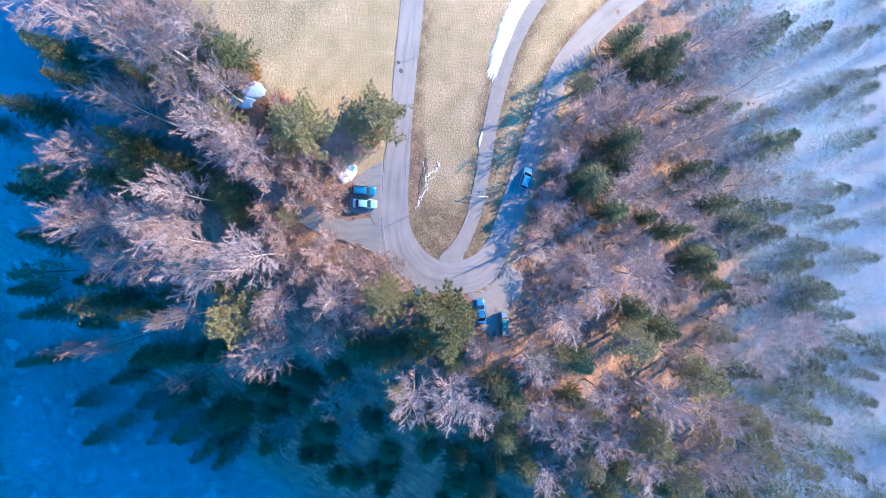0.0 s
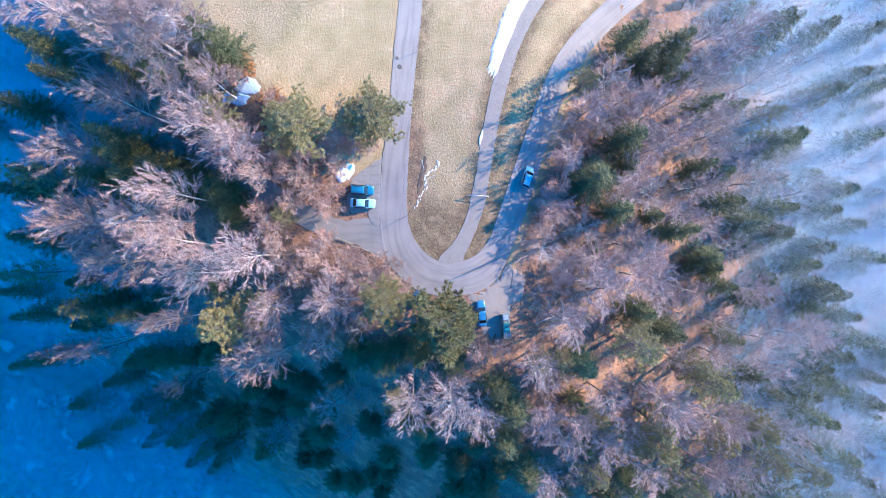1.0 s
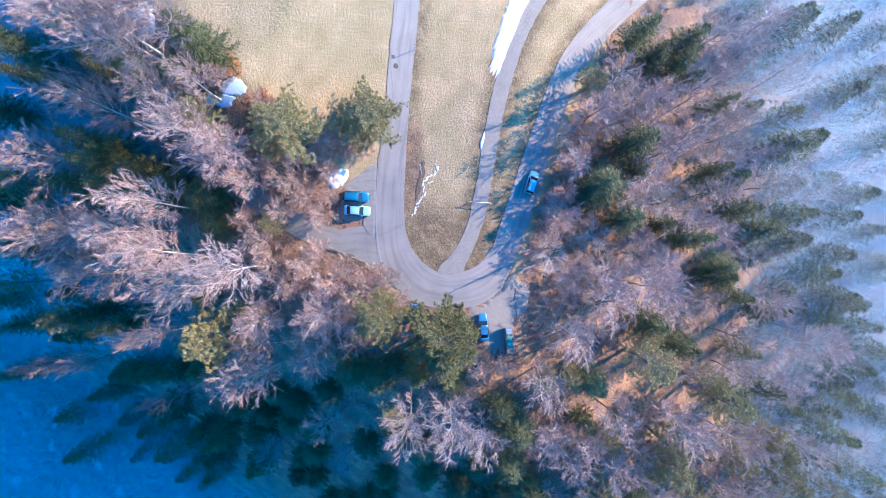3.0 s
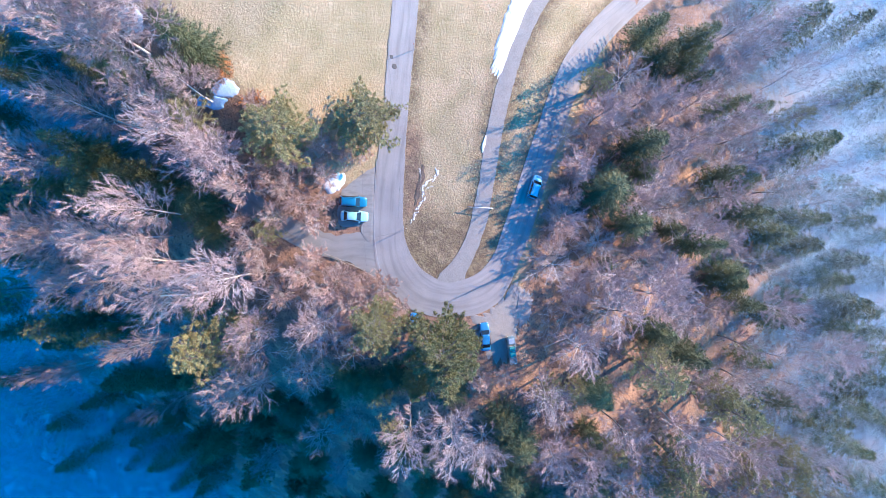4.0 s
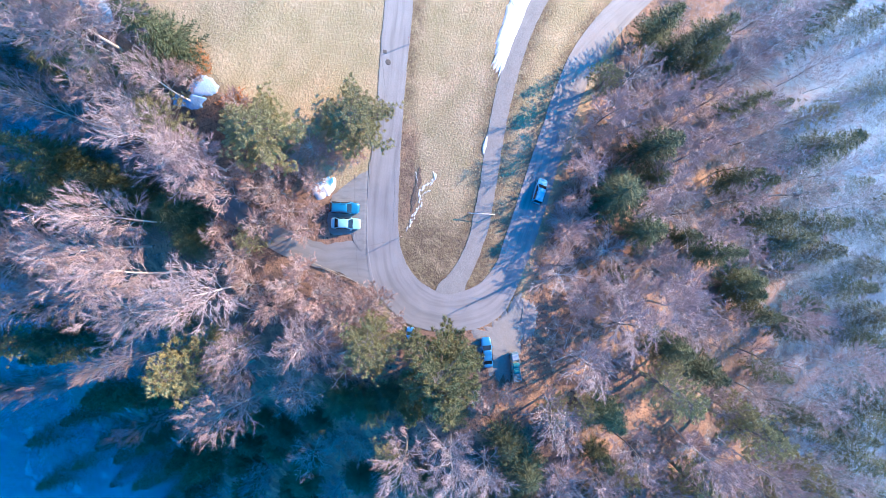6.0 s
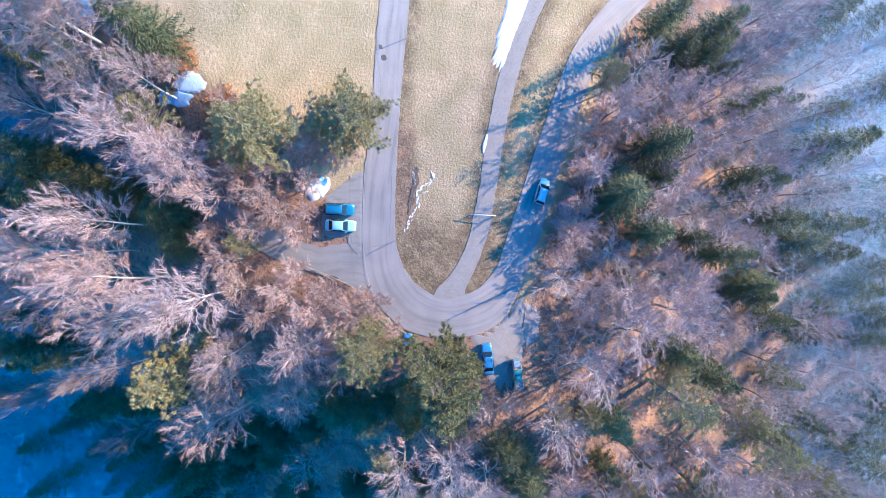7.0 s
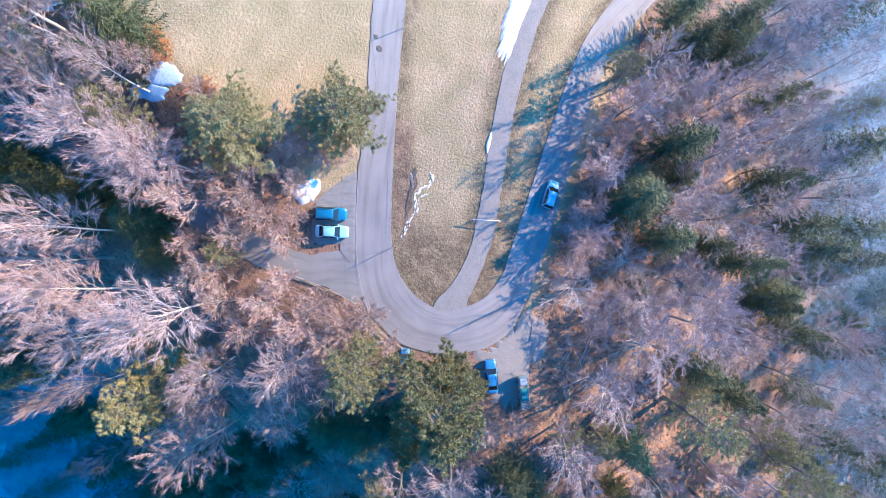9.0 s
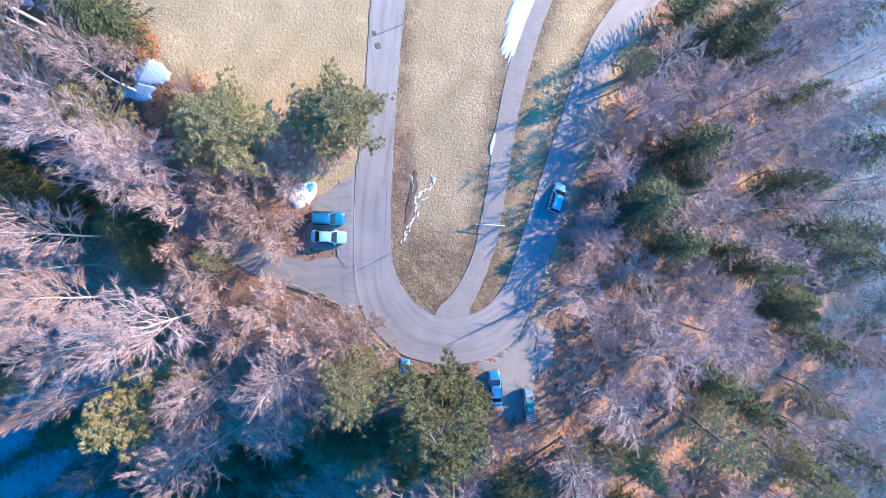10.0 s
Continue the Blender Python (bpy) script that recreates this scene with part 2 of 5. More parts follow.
SIDE_ROAD = [(-9.8, 1.7), (-13.9, 3.0), (-18.1, 3.4), (-23.2, 5.3), (-29.2, 9.1), (-35.1, 12.6), (-41.4, 15.3), (-49.2, 18.6), (-57.8, 22.9), (-67.6, 26.9), (-85.0, 31.5), (-103.6, 36.8)]
PARKING = [(-10.6, 16.9), (-12.9, 15.6), (-15.3, 13.7), (-16.7, 12.0), (-17.1, 6.8), (-13.2, 6.3), (-13.1, 4.6), (-11.1, 3.8)]
GRAVEL_LOT = [(4.0, -7.8), (5.1, -11.8), (7.3, -15.2), (9.9, -16.3), (12.4, -15.8), (12.4, -12.1), (13.0, -8.4), (13.6, -4.7), (12.3, -2.0), (10.7, -4.2), (8.8, -6.1), (6.4, -7.8)]


def ribbon(name, left, right, lift, mat, across=8, ragged=0.0, crown=0.0):
    """A paved strip between two lines of equal length that lies on the ground, with edges that go down into it."""
    verts, faces, run, along = [], [], [], 0.0
    for i, (a, b) in enumerate(zip(left, right)):
        if i:
            along += ((a + b) / 2 - (left[i - 1] + right[i - 1]) / 2).length
        wide = (b - a).length
        run += [0.0, along, 0.0] + [v for k in range(across + 1) for v in (wide * k / across, along, 0.0)] + [wide, along, 0.0]
        side = (b - a).normalized()
        a = a + side * noise.noise(Vector((a.x * 0.9, a.y * 0.9, 3))) * ragged
        b = b + side * noise.noise(Vector((b.x * 0.9, b.y * 0.9, 7))) * ragged
        verts.append((a.x, a.y, ground_z(a.x, a.y) - 0.25))
        for k in range(across + 1):
            q = a.lerp(b, k / across)
            verts.append((q.x, q.y, ground_z(q.x, q.y) + lift + crown * (1 - (2 * k / across - 1) ** 2)))
        verts.append((b.x, b.y, ground_z(b.x, b.y) - 0.25))
    n = across + 3
    for i in range(len(left) - 1):
        for k in range(n - 1):
            faces.append((i * n + k, i * n + k + 1, (i + 1) * n + k + 1, (i + 1) * n + k))
    me = mesh_of(name, verts, faces, mat)
    me.attributes.new("run", "FLOAT_VECTOR", "POINT").data.foreach_set("vector", run)
    return me


def patch(name, outline, lift, mat, ragged=0.15, dome=0.0, steps=8, grain=1.7):
    """A closed patch that lies on the ground: rings from the rim to the middle, humped by dome."""
    rim = spline([*outline, outline[0]], steps)[:-1]
    mid = sum(rim, Vector((0, 0))) / len(rim)
    verts, faces, n, rings = [], [], len(rim), 7
    for r in range(rings):
        f = 1 - r / rings
        for p in rim:
            w = 1 + ragged * noise.noise(Vector((p.x * grain, p.y * grain, 1.0)))
            q = mid + (p - mid) * f * w
            up = lift + dome * (1 - f * f) * (0.8 + 0.5 * noise.noise(Vector((q.x, q.y, 5))))
            verts.append((q.x, q.y, ground_z(q.x, q.y) + (up if r else -0.12)))
    verts.append((mid.x, mid.y, ground_z(mid.x, mid.y) + lift + dome))
    for r in range(rings - 1):
        for k in range(n):
            faces.append((r * n + k, r * n + (k + 1) % n, (r + 1) * n + (k + 1) % n, (r + 1) * n + k))
    for k in range(n):
        faces.append(((rings - 1) * n + k, (rings - 1) * n + (k + 1) % n, len(verts) - 1))
    me = mesh_of(name, verts, faces, mat, True)
    me.attributes.new("run", "FLOAT_VECTOR", "POINT").data.foreach_set("vector", [v for p in verts for v in (p[1] * 1.3, p[0] * 6, 0.0)])
    return me


def ground_sheet():
    """One sheet, fine round the hairpin and coarse out to the horizon."""
    axis = [1.4 * k for k in range(-86, 87)]
    step = 2.0
    while axis[-1] < 3000:
        axis = [axis[0] - step] + axis + [axis[-1] + step]
        step *= 1.35
    n, verts, meadow, snow, worn_shade = len(axis), [], [], [], []
    lanes = spline(ROAD_INNER, 3) + spline(TRACK_LEFT, 3) + spline(TRACK_RIGHT, 3)
    paved = spline(SIDE_ROAD, 4) + [Vector(p) for p in PARKING + GRAVEL_LOT]
    for y in axis:
        for x in axis:
            rough = 0.22 * noise.noise(Vector((x * 0.3, y * 0.3, 0))) + 0.1 * noise.noise(Vector((x * 0.9, y * 0.9, 4)))
            d = -0.66 * (x + 27) - 0.75 * (y - 26) + 1.2 * noise.noise(Vector((x * 0.3, y * 0.3, 9)))
            if x > -9.5:
                d = -10.0
            edge = 11.5 + 0.33 * (y + 4) + max(0, y - 20) * 0.12
            inside = (1 - soft_step(0.8, 2.8, d)) * (1 - soft_step(edge, edge + 2.5, x)) * soft_step(-8, -6, y)
            ditch = soft_step(-6.6, -6.0, x) * (1 - soft_step(-4.4, -2.6, x + 0.8 * noise.noise(Vector((0.5 * y, 2, 2))))) * soft_step(6, 10, y) * (1 - soft_step(21, 25, y))
            inside *= 1 - 0.5 * ditch
            calm = inside if inside > 0.02 else 0.0
            near = 1 - soft_step(8, 16, abs(x)) if y < 20 else 1 - soft_step(14, 30, abs(x - 6))
            close = min((p.x - x) ** 2 + (p.y - y) ** 2 for p in paved) ** 0.5 if abs(x) < 110 and -25 < y < 45 else 99
            near = max(near, 1 - soft_step(4, 7, close))
            verts.append((x, y, ground_z(x, y) + rough * (1 - 0.88 * max(calm, near if abs(y) < 50 else 0)) - 0.05))
            meadow.append(inside)
            rim = min((p.x - x) ** 2 + (p.y - y) ** 2 for p in lanes) ** 0.5 if -14 < x < 34 and -8 < y < 52 else 99
            # Road rims and ditch are worn earth; the low-y term paints tree shade.
            worn_shade.append(max(1 - soft_step(0.5, 2.6, rim), 0.95 * (1 - soft_step(6, 13, y + 0.3 * x)) if -8 < x < 12 else 0.0, ditch))
            snow.append(0.3 * soft_step(52, 70, -x) * soft_step(4, 14, d))
    faces = [(j * n + i, j * n + i + 1, (j + 1) * n + i + 1, (j + 1) * n + i) for j in range(n - 1) for i in range(n - 1)]
    me = mesh_of("ground", verts, faces, GROUND, True)
    for name, values in (("meadow", meadow), ("snow", snow), ("worn_shade", worn_shade)):
        me.attributes.new(name, "FLOAT", "POINT").data.foreach_set("value", values)
    return tagged(new("ground", me), "hillside of leaf litter, dry meadow grass and old snow", "ground", kind="structure")


ground_sheet()
outer, inner = spline(ROAD_OUTER, 8), spline(ROAD_INNER, 8)
tagged(new("road", ribbon("road", outer, inner, 0.045, ASPHALT, 10, 0.12)), "pale grey asphalt road that turns in a tight hairpin", "road", kind="structure")
left, right = spline(TRACK_LEFT, 8), spline(TRACK_RIGHT, 8)
tagged(new("gravel_track", ribbon("gravel_track", left, right, 0.03, GRAVEL, 6, 0.16)), "worn gravel track between two strips of dry grass", "track", kind="structure")
line = spline(SIDE_ROAD, 8)
across = []
for i, p in enumerate(line):
    way = (line[min(i + 1, len(line) - 1)] - line[max(i - 1, 0)]).normalized()
    across.append(Vector((-way.y, way.x)) * (1.9 + 1.6 * (1 - soft_step(0, 10, i * 0.6))))
tagged(new("side_road", ribbon("side_road", [p - a for p, a in zip(line, across)], [p + a for p, a in zip(line, across)], 0.02, SIDE_ASPHALT, 6, 0.3)), "narrow shaded asphalt road that leads off into the woods", "road", kind="structure")
tagged(new("parking_bay", patch("parking_bay", PARKING, 0.03, SIDE_ASPHALT, 0.05)), "small patched asphalt parking bay beside the road", "parking bay", kind="structure")
tagged(new("gravel_lot", patch("gravel_lot", GRAVEL_LOT, 0.025, GRAVEL, 0.3)), "gravel lay-by on the outside of the hairpin", "lay-by", kind="structure")

FROSTED_GRAVEL = material("frosted_gravel", (0.31, 0.275, 0.26), 0.9, [(0.8, (0.25, 0.19, 0.165), 0.8), (4, (0.40, 0.375, 0.37), 0.6), (20, (0.22, 0.19, 0.18), 0.5)], (12, 0.04))
tagged(new("verge", patch("verge", [(11.6, -3.6), (13.2, -3.4), (14.9, -4.6), (15.2, -6.6), (14.6, -8.9), (13.0, -9.8), (12.2, -7.6), (12.4, -5.4)], 0.035, FROSTED_GRAVEL, 0.5, grain=2.6)), "pale frosted gravel verge beside the lay-by", "verge", kind="structure")

SNOW_PATCHES = {
    "heaped snow patch at the edge of the parking bay": ([(-19.4, 13.6), (-17.7, 15.0), (-15.7, 15.3), (-15.8, 13.7), (-16.9, 12.4), (-18.6, 11.9)], 0.45),
    "melting snow patch under bare trees": ([(-45.7, 34.2), (-42.8, 34.9), (-39.6, 34.5), (-39.7, 32.3), (-41.4, 31.5), (-43.5, 32.7), (-46.5, 33.2)], 0.15),
    "long white snow bank beside the gravel track": ([(9.0, 30.6), (8.3, 32.4), (8.7, 36.0), (9.8, 39.8), (11.2, 43.6), (13.5, 47.8), (16.2, 52.0), (19.0, 50.8), (16.2, 46.4), (13.9, 42.2), (12.5, 38.6), (11.2, 35.6), (10.0, 32.2)], 0.35),
    "small leftover snow beside the gravel track": ([(6.6, 18.6), (7.2, 20.3), (7.3, 21.8), (7.0, 21.4), (6.5, 19.8)], 0.12),
}
for label, (outline, dome) in SNOW_PATCHES.items():
    tagged(new("snow_patch", patch("snow_patch", outline, 0.06, SNOW, 0.22, dome, grain=2.0)), label, "snow", "leftover snow patches")


tagged(new("snow_patch", patch("snow_patch", [(-32.7, 25.1), (-31.8, 25.7), (-30.8, 26.4), (-29.6, 26.6), (-28.9, 26.2), (-28.8, 25.4), (-29.4, 24.7), (-30.8, 24.4), (-31.7, 24.5)], 0.07, PALE_SKYLIT_SLUSH, 0.2, 0.04, grain=2.4)), "pale melting snow patch with sky light painted blue, at the edge of the woods", "snow", "leftover snow patches")
tagged(new("snow_patch", patch("snow_patch", [(-35.1, 24.3), (-33.5, 24.7), (-32.8, 24.1), (-31.9, 24.6), (-31.3, 24.4), (-30.6, 24.3), (-30.9, 23.4), (-32.4, 22.9), (-33.5, 23.2), (-34.8, 23.5)], 0.05, SKYLIT_SLUSH, 0.25, 0.03, grain=1.8)), "wet slush with the sky's blue painted in, beside a melting snow patch", "snow", "leftover snow patches")


def snow_drift(points, wide, count, label):
    """A broken strip of melting snow: ragged low crusts along a line, in one mesh."""
    rng, run = random.Random(count), spline(points, 20)
    verts, faces = [], []
    for k in range(count):
        i = min(len(run) - 2, int((k + rng.random()) / count * (len(run) - 1)))
        way = (run[i + 1] - run[i]).normalized()
        n = Vector((-way.y, way.x))
        c = run[i] + n * rng.gauss(0, 0.3) * wide
        long, half, s = rng.uniform(0.07, 0.42), wide * rng.uniform(0.06, 0.36), len(verts)
        for j in range(9):
            q = c + way * math.cos(0.698 * j) * long * rng.uniform(0.55, 1.15) + n * math.sin(0.698 * j) * half * rng.uniform(0.5, 1.2)
            verts.append((q.x, q.y, ground_z(q.x, q.y) - 0.01))
        verts.append((c.x, c.y, ground_z(c.x, c.y) + rng.uniform(0.06, 0.12)))
        faces += [(s + j, s + (j + 1) % 9, s + 9) for j in range(9)]
    tagged(new("snow_patch", mesh_of("snow_patch", verts, faces, SNOW, True)), label, "snow", kind="stuff")


snow_drift([(-5.1, 7.2), (-4.5, 8.5), (-3.9, 9.8), (-3.0, 11.3), (-3.1, 12.7), (-2.5, 13.8), (-1.5, 14.3), (-0.8, 15.3), (-0.9, 16.1)], 0.40, 58, "broken thin snow drift along the meadow ditch")
snow_drift([(-3.7, 16.2), (-3.5, 15.0), (-3.5, 13.6)], 0.26, 10, "thin edge of snow beside the meadow ditch")
snow_drift([(-2.7, 12.5), (-2.1, 13.1), (-1.5, 13.3)], 0.26, 7, "sliver of snow in the dry grass")
# A flat dark strip paints the shade that lies in the ditch.
ditch = spline([(-3.2, 16.9), (-3.2, 15.1), (-3.7, 13.3), (-4.0, 11.5), (-4.5, 10.0)], 8)
half = [Vector(((ditch[min(i + 1, len(ditch) - 1)] - ditch[max(i - 1, 0)]).y, -(ditch[min(i + 1, len(ditch) - 1)] - ditch[max(i - 1, 0)]).x)).normalized() * 0.3 * min(1, 0.15 + i / 8, 0.15 + (len(ditch) - 1 - i) / 8) for i in range(len(ditch))]
tagged(new("ditch", ribbon("ditch", [p - h for p, h in zip(ditch, half)], [p + h for p, h in zip(ditch, half)], 0.03, SHADED_SOIL, 4, 0.5)), "ditch in the dry meadow, its shade painted as a dark soil strip", "ditch", kind="structure")


# ---------- trees ----------
def tube(verts, faces, line, radii, sides):
    """A tapered tube along a line of points."""
    start = len(verts)
    for i, (p, r) in enumerate(zip(line, radii)):
        way = (line[min(i + 1, len(line) - 1)] - line[max(i - 1, 0)]).normalized()
        u = way.orthogonal().normalized()
        v = way.cross(u)
        for k in range(sides):
            a = 2 * math.pi * k / sides
            verts.append(p + (u * math.cos(a) + v * math.sin(a)) * r)
    for i in range(len(line) - 1):
        for k in range(sides):
            a, b = start + i * sides + k, start + i * sides + (k + 1) % sides
            faces.append((a, b, b + sides, a + sides))


def spike(verts, faces, base, way, length, r):
    """A three-sided twig."""
    s = len(verts)
    u = way.orthogonal().normalized()
    v = way.cross(u)
    for k in range(3):
        a = 2.094 * k
        verts.append(base + (u * math.cos(a) + v * math.sin(a)) * r)
    verts.append(base + way * length)
    faces += [(s, s + 1, s + 3), (s + 1, s + 2, s + 3), (s + 2, s, s + 3)]


def twig(verts, faces, base, way, length, width, rng):
    """A fine twig: one slender blade."""
    s = len(verts)
    side = way.cross(rand_way(rng)).normalized() * width
    verts += [base - side, base + side, base + way * length]
    faces.append((s, s + 1, s + 2))


def rand_way(rng, flat=1.0):
    a, z = rng.uniform(0, 2 * math.pi), rng.uniform(-1, 1) * flat
    r = math.sqrt(max(0.0, 1 - z * z))
    return Vector((r * math.cos(a), r * math.sin(a), z))


def bare_parts(seed, limbs=24, low=0.3, tall=20.0, wide=4.6, sprigs=32, steep=34, blade=0.017, fine=0.85, thick=0.047):
    """A leafless tree: a straight stem, limbs that climb and spread, and fans of fine twigs at their ends."""
    rng = random.Random(seed)
    tv, tf, bv, bf, wv, wf = [], [], [], [], [], []
    lean = Vector((rng.uniform(-0.5, 0.5), rng.uniform(-0.5, 0.5), 0))
    trunk = [Vector((0, 0, -0.6))] + [Vector((0.12 * math.sin(0.8 * k + seed), 0.12 * math.cos(0.7 * k + seed), tall * 0.95 * k / 9)) + lean * (k / 9) ** 2 for k in range(10)]
    tube(tv, tf, trunk, [0.3] + [(0.15 * (1 - k / 9) ** 0.7 + 0.025) * (tall / 20) ** 0.5 for k in range(10)], 7)

    def on_trunk(f):
        g = 1 + f * 9
        i = min(int(g), len(trunk) - 2)
        return trunk[i].lerp(trunk[i + 1], g - i)

    for n in range(limbs):
        f = low + (0.97 - low) * ((n + rng.random() * 0.8) / limbs)
        a = n * 2.4 + rng.uniform(-0.5, 0.5)
        g = (f - low) / (1 - low)
        climb = radians(steep + (72 - steep) * g + rng.uniform(-9, 9))
        spread = wide * (0.30 + 0.72 * math.sin(math.pi * min(1, 0.22 + 0.74 * g))) * rng.uniform(0.62, 1.04)
        size = min(spread / max(0.35, math.cos(climb)), tall * 0.34)
        way = Vector((math.cos(a) * math.cos(climb), math.sin(a) * math.cos(climb), math.sin(climb)))
        limb = [on_trunk(f)]
        for k in range(5):
            way = (way + Vector((0, 0, 0.07)) + rand_way(rng) * 0.15).normalized()
            limb.append(limb[-1] + way * size / 5)
        girth = thick * (0.55 + 0.5 * (1 - g)) * rng.uniform(0.8, 1.15)
        tube(bv, bf, limb, [girth * (1 - 0.82 * k / 5) for k in range(6)], 4)
        for k in range(10):
            h = 0.22 + 0.78 * (k + rng.random()) / 10
            i = min(int(h * 5), 4)
            q = limb[i].lerp(limb[i + 1], h * 5 - i)
            axis = (limb[i + 1] - limb[i]).normalized()
            aside = axis.cross(rand_way(rng)).normalized()
            out = (axis * 0.85 + aside * rng.uniform(0.45, 0.8) + Vector((0, 0, 0.08))).normalized()
            long = size * (0.42 - 0.22 * h) * rng.uniform(0.75, 1.2) + 0.25
            bend = (out + rand_way(rng) * 0.25 + Vector((0, 0, 0.1))).normalized()
            mid, tip = q + out * long * 0.5, q + out * long * 0.5 + bend * long * 0.5
            tube(bv, bf, [q, mid, tip], [girth * 0.42 + 0.006, girth * 0.26 + 0.005, 0.006], 3)
            for j in range(sprigs):
                e = rng.uniform(0.2, 1.0)
                r = q.lerp(mid, e * 2) if e < 0.5 else mid.lerp(tip, e * 2 - 1)
                w = (bend * 0.9 + rand_way(rng) * 0.62 + Vector((0, 0, 0.1))).normalized()
                twig(wv, wf, r, w, fine * rng.uniform(0.4, 1.25), blade * rng.uniform(0.7, 1.3), rng)
    return (tv, tf), (bv, bf), (wv, wf)


def spruce_parts(seed, height=20.0, reach=4.0, gap=0.56, step=0.3, spray=1.0):
    """A spruce: whorls of drooping boughs, each a feather of needle sprays with gaps to the next."""
    rng = random.Random(seed)
    tv, tf, nv, nf = [], [], [], []
    tube(tv, tf, [Vector((0, 0, -0.6)), Vector((0, 0, height * 0.5)), Vector((0, 0, height))], [0.26, 0.16, 0.02], 6)
    z = 0.12 * height
    while z < height * 0.985:
        g = z / height
        count = 9 if g < 0.5 else 8 if g < 0.75 else 6
        turn = rng.uniform(0, 6.28)
        for k in range(count):
            a = turn + 6.283 * k / count + rng.uniform(-0.2, 0.2)
            size = (reach * (1 - g) ** 0.8 + 0.18) * rng.uniform(0.66, 1.12)
            if g < 0.22:
                size *= 0.55 + 2 * g
            out = Vector((math.cos(a), math.sin(a), 0))
            side = Vector((-out.y, out.x, 0))
            droop = 0.5 * (1 - g) - 0.16
            steps = max(3, int(size / step))
            for j in range(steps):
                f = (j + 0.4 + 0.4 * rng.random()) / steps
                p = Vector((0, 0, z)) + out * size * f + Vector((0, 0, -droop * size * f + 0.24 * size * f * f))
                reach_out = (0.34 + 0.30 * math.sin(math.pi * min(1.0, 0.25 + 0.7 * f))) * spray
                for s in (-1, 1):
                    w = (out * (0.55 + 0.3 * f) + side * s * rng.uniform(0.55, 1.0) + Vector((0, 0, rng.uniform(-0.35, 0.12)))).normalized()
                    twig(nv, nf, p, w, reach_out * rng.uniform(0.7, 1.25), rng.uniform(0.055, 0.085) * spray, rng)
                twig(nv, nf, p + rand_way(rng) * 0.06, (out + rand_way(rng) * 0.35).normalized(), 0.42 * spray, 0.07 * spray, rng)
        z += gap * rng.uniform(0.85, 1.15)
    for k in range(6):
        spike(nv, nf, Vector((0, 0, height - 0.1 * k)), (rand_way(rng) * 0.5 + Vector((0, 0, 1))).normalized(), 0.6, 0.05)
    return (tv, tf), (nv, nf)


def pine_parts(seed, low=0.32, boughs=120, needles=30, height=20.0, reach=4.6, clumps=1.35, fine=1.0):
    """A broad evergreen with tight clumps of needles along its boughs."""
    rng = random.Random(seed)
    tv, tf, bv, bf, nv, nf = [], [], [], [], [], []
    tube(tv, tf, [Vector((0, 0, -0.6)), Vector((0.1, 0, height * 0.33)), Vector((-0.1, 0.1, height * 0.66)), Vector((0, 0, height * 0.97))], [0.34, 0.26, 0.15, 0.03], 7)
    for n in range(boughs):
        g = (n + rng.random()) / boughs
        z = height * (low + (0.97 - low) * g)
        a = n * 2.4 + rng.uniform(-0.4, 0.4)
        size = reach * (0.2 + 0.85 * (1 - g ** 1.8) ** 0.75) * (0.85 + 0.2 * math.sin(5 * a + 3 * g)) * rng.uniform(0.6, 1.08)
        if g < 0.2:
            size *= 0.65 + 1.75 * g
        out = Vector((math.cos(a), math.sin(a), rng.uniform(-0.2, 0.12) + 0.5 * g)).normalized()
        p0 = Vector((0, 0, z))
        end = p0 + out * size + Vector((0, 0, 0.08 * size))
        tube(bv, bf, [p0, p0.lerp(end, 0.5) - Vector((0, 0, 0.05 * size)), end], [0.05, 0.035, 0.012], 3)
        for k in range(max(3, int(size * clumps))):
            f = 0.3 + 0.74 * math.sqrt(rng.random())
            c = p0.lerp(end, f) + rand_way(rng) * 0.38
            big = rng.uniform(0.7, 1.2)
            for j in range(needles):
                w = (out * 0.5 + rand_way(rng) * 0.9 + Vector((0, 0, 0.35))).normalized()
                twig(nv, nf, c + rand_way(rng) * 0.13 * big, w, rng.uniform(0.24, 0.46) * big * fine, rng.uniform(0.032, 0.054) * fine, rng)
    return (tv, tf), (bv, bf), (nv, nf)


def tree_model(name, label, group, kinds):
    """A tree out of parts; kinds: (part's name, mesh data, material, label)."""
    ob = thing(name, label, "tree", group)
    for title, (verts, faces), mat, note in kinds:
        part(title, mesh_of(title, verts, faces, mat), ob, note)
    return ob


def bare_model(seed, name, label, group, bark, twigs, **shape):
    t, b, w = bare_parts(seed, **shape)
    return tree_model(name, label, group, [("trunk", t, bark, ""), ("crown_frame", b, PALE_BRANCH if bark is WHITE_BARK else BRANCH, ""), ("crown", w, twigs, "fine leafless twigs")])


def spruce_model(seed, label, group, **shape):
    t, nd = spruce_parts(seed, **shape)
    return tree_model("spruce_tree", label, group, [("trunk", t, BARK, ""), ("crown", nd, SPRUCE_GREEN, "drooping needle boughs")])


def pine_model(seed, label, group, needle=PINE_GREEN, **shape):
    t, b, nd = pine_parts(seed, **shape)
    return tree_model("pine_tree", label, group, [("trunk", t, BARK, ""), ("crown_frame", b, BARK, ""), ("crown", nd, needle, "clumped needle boughs")])


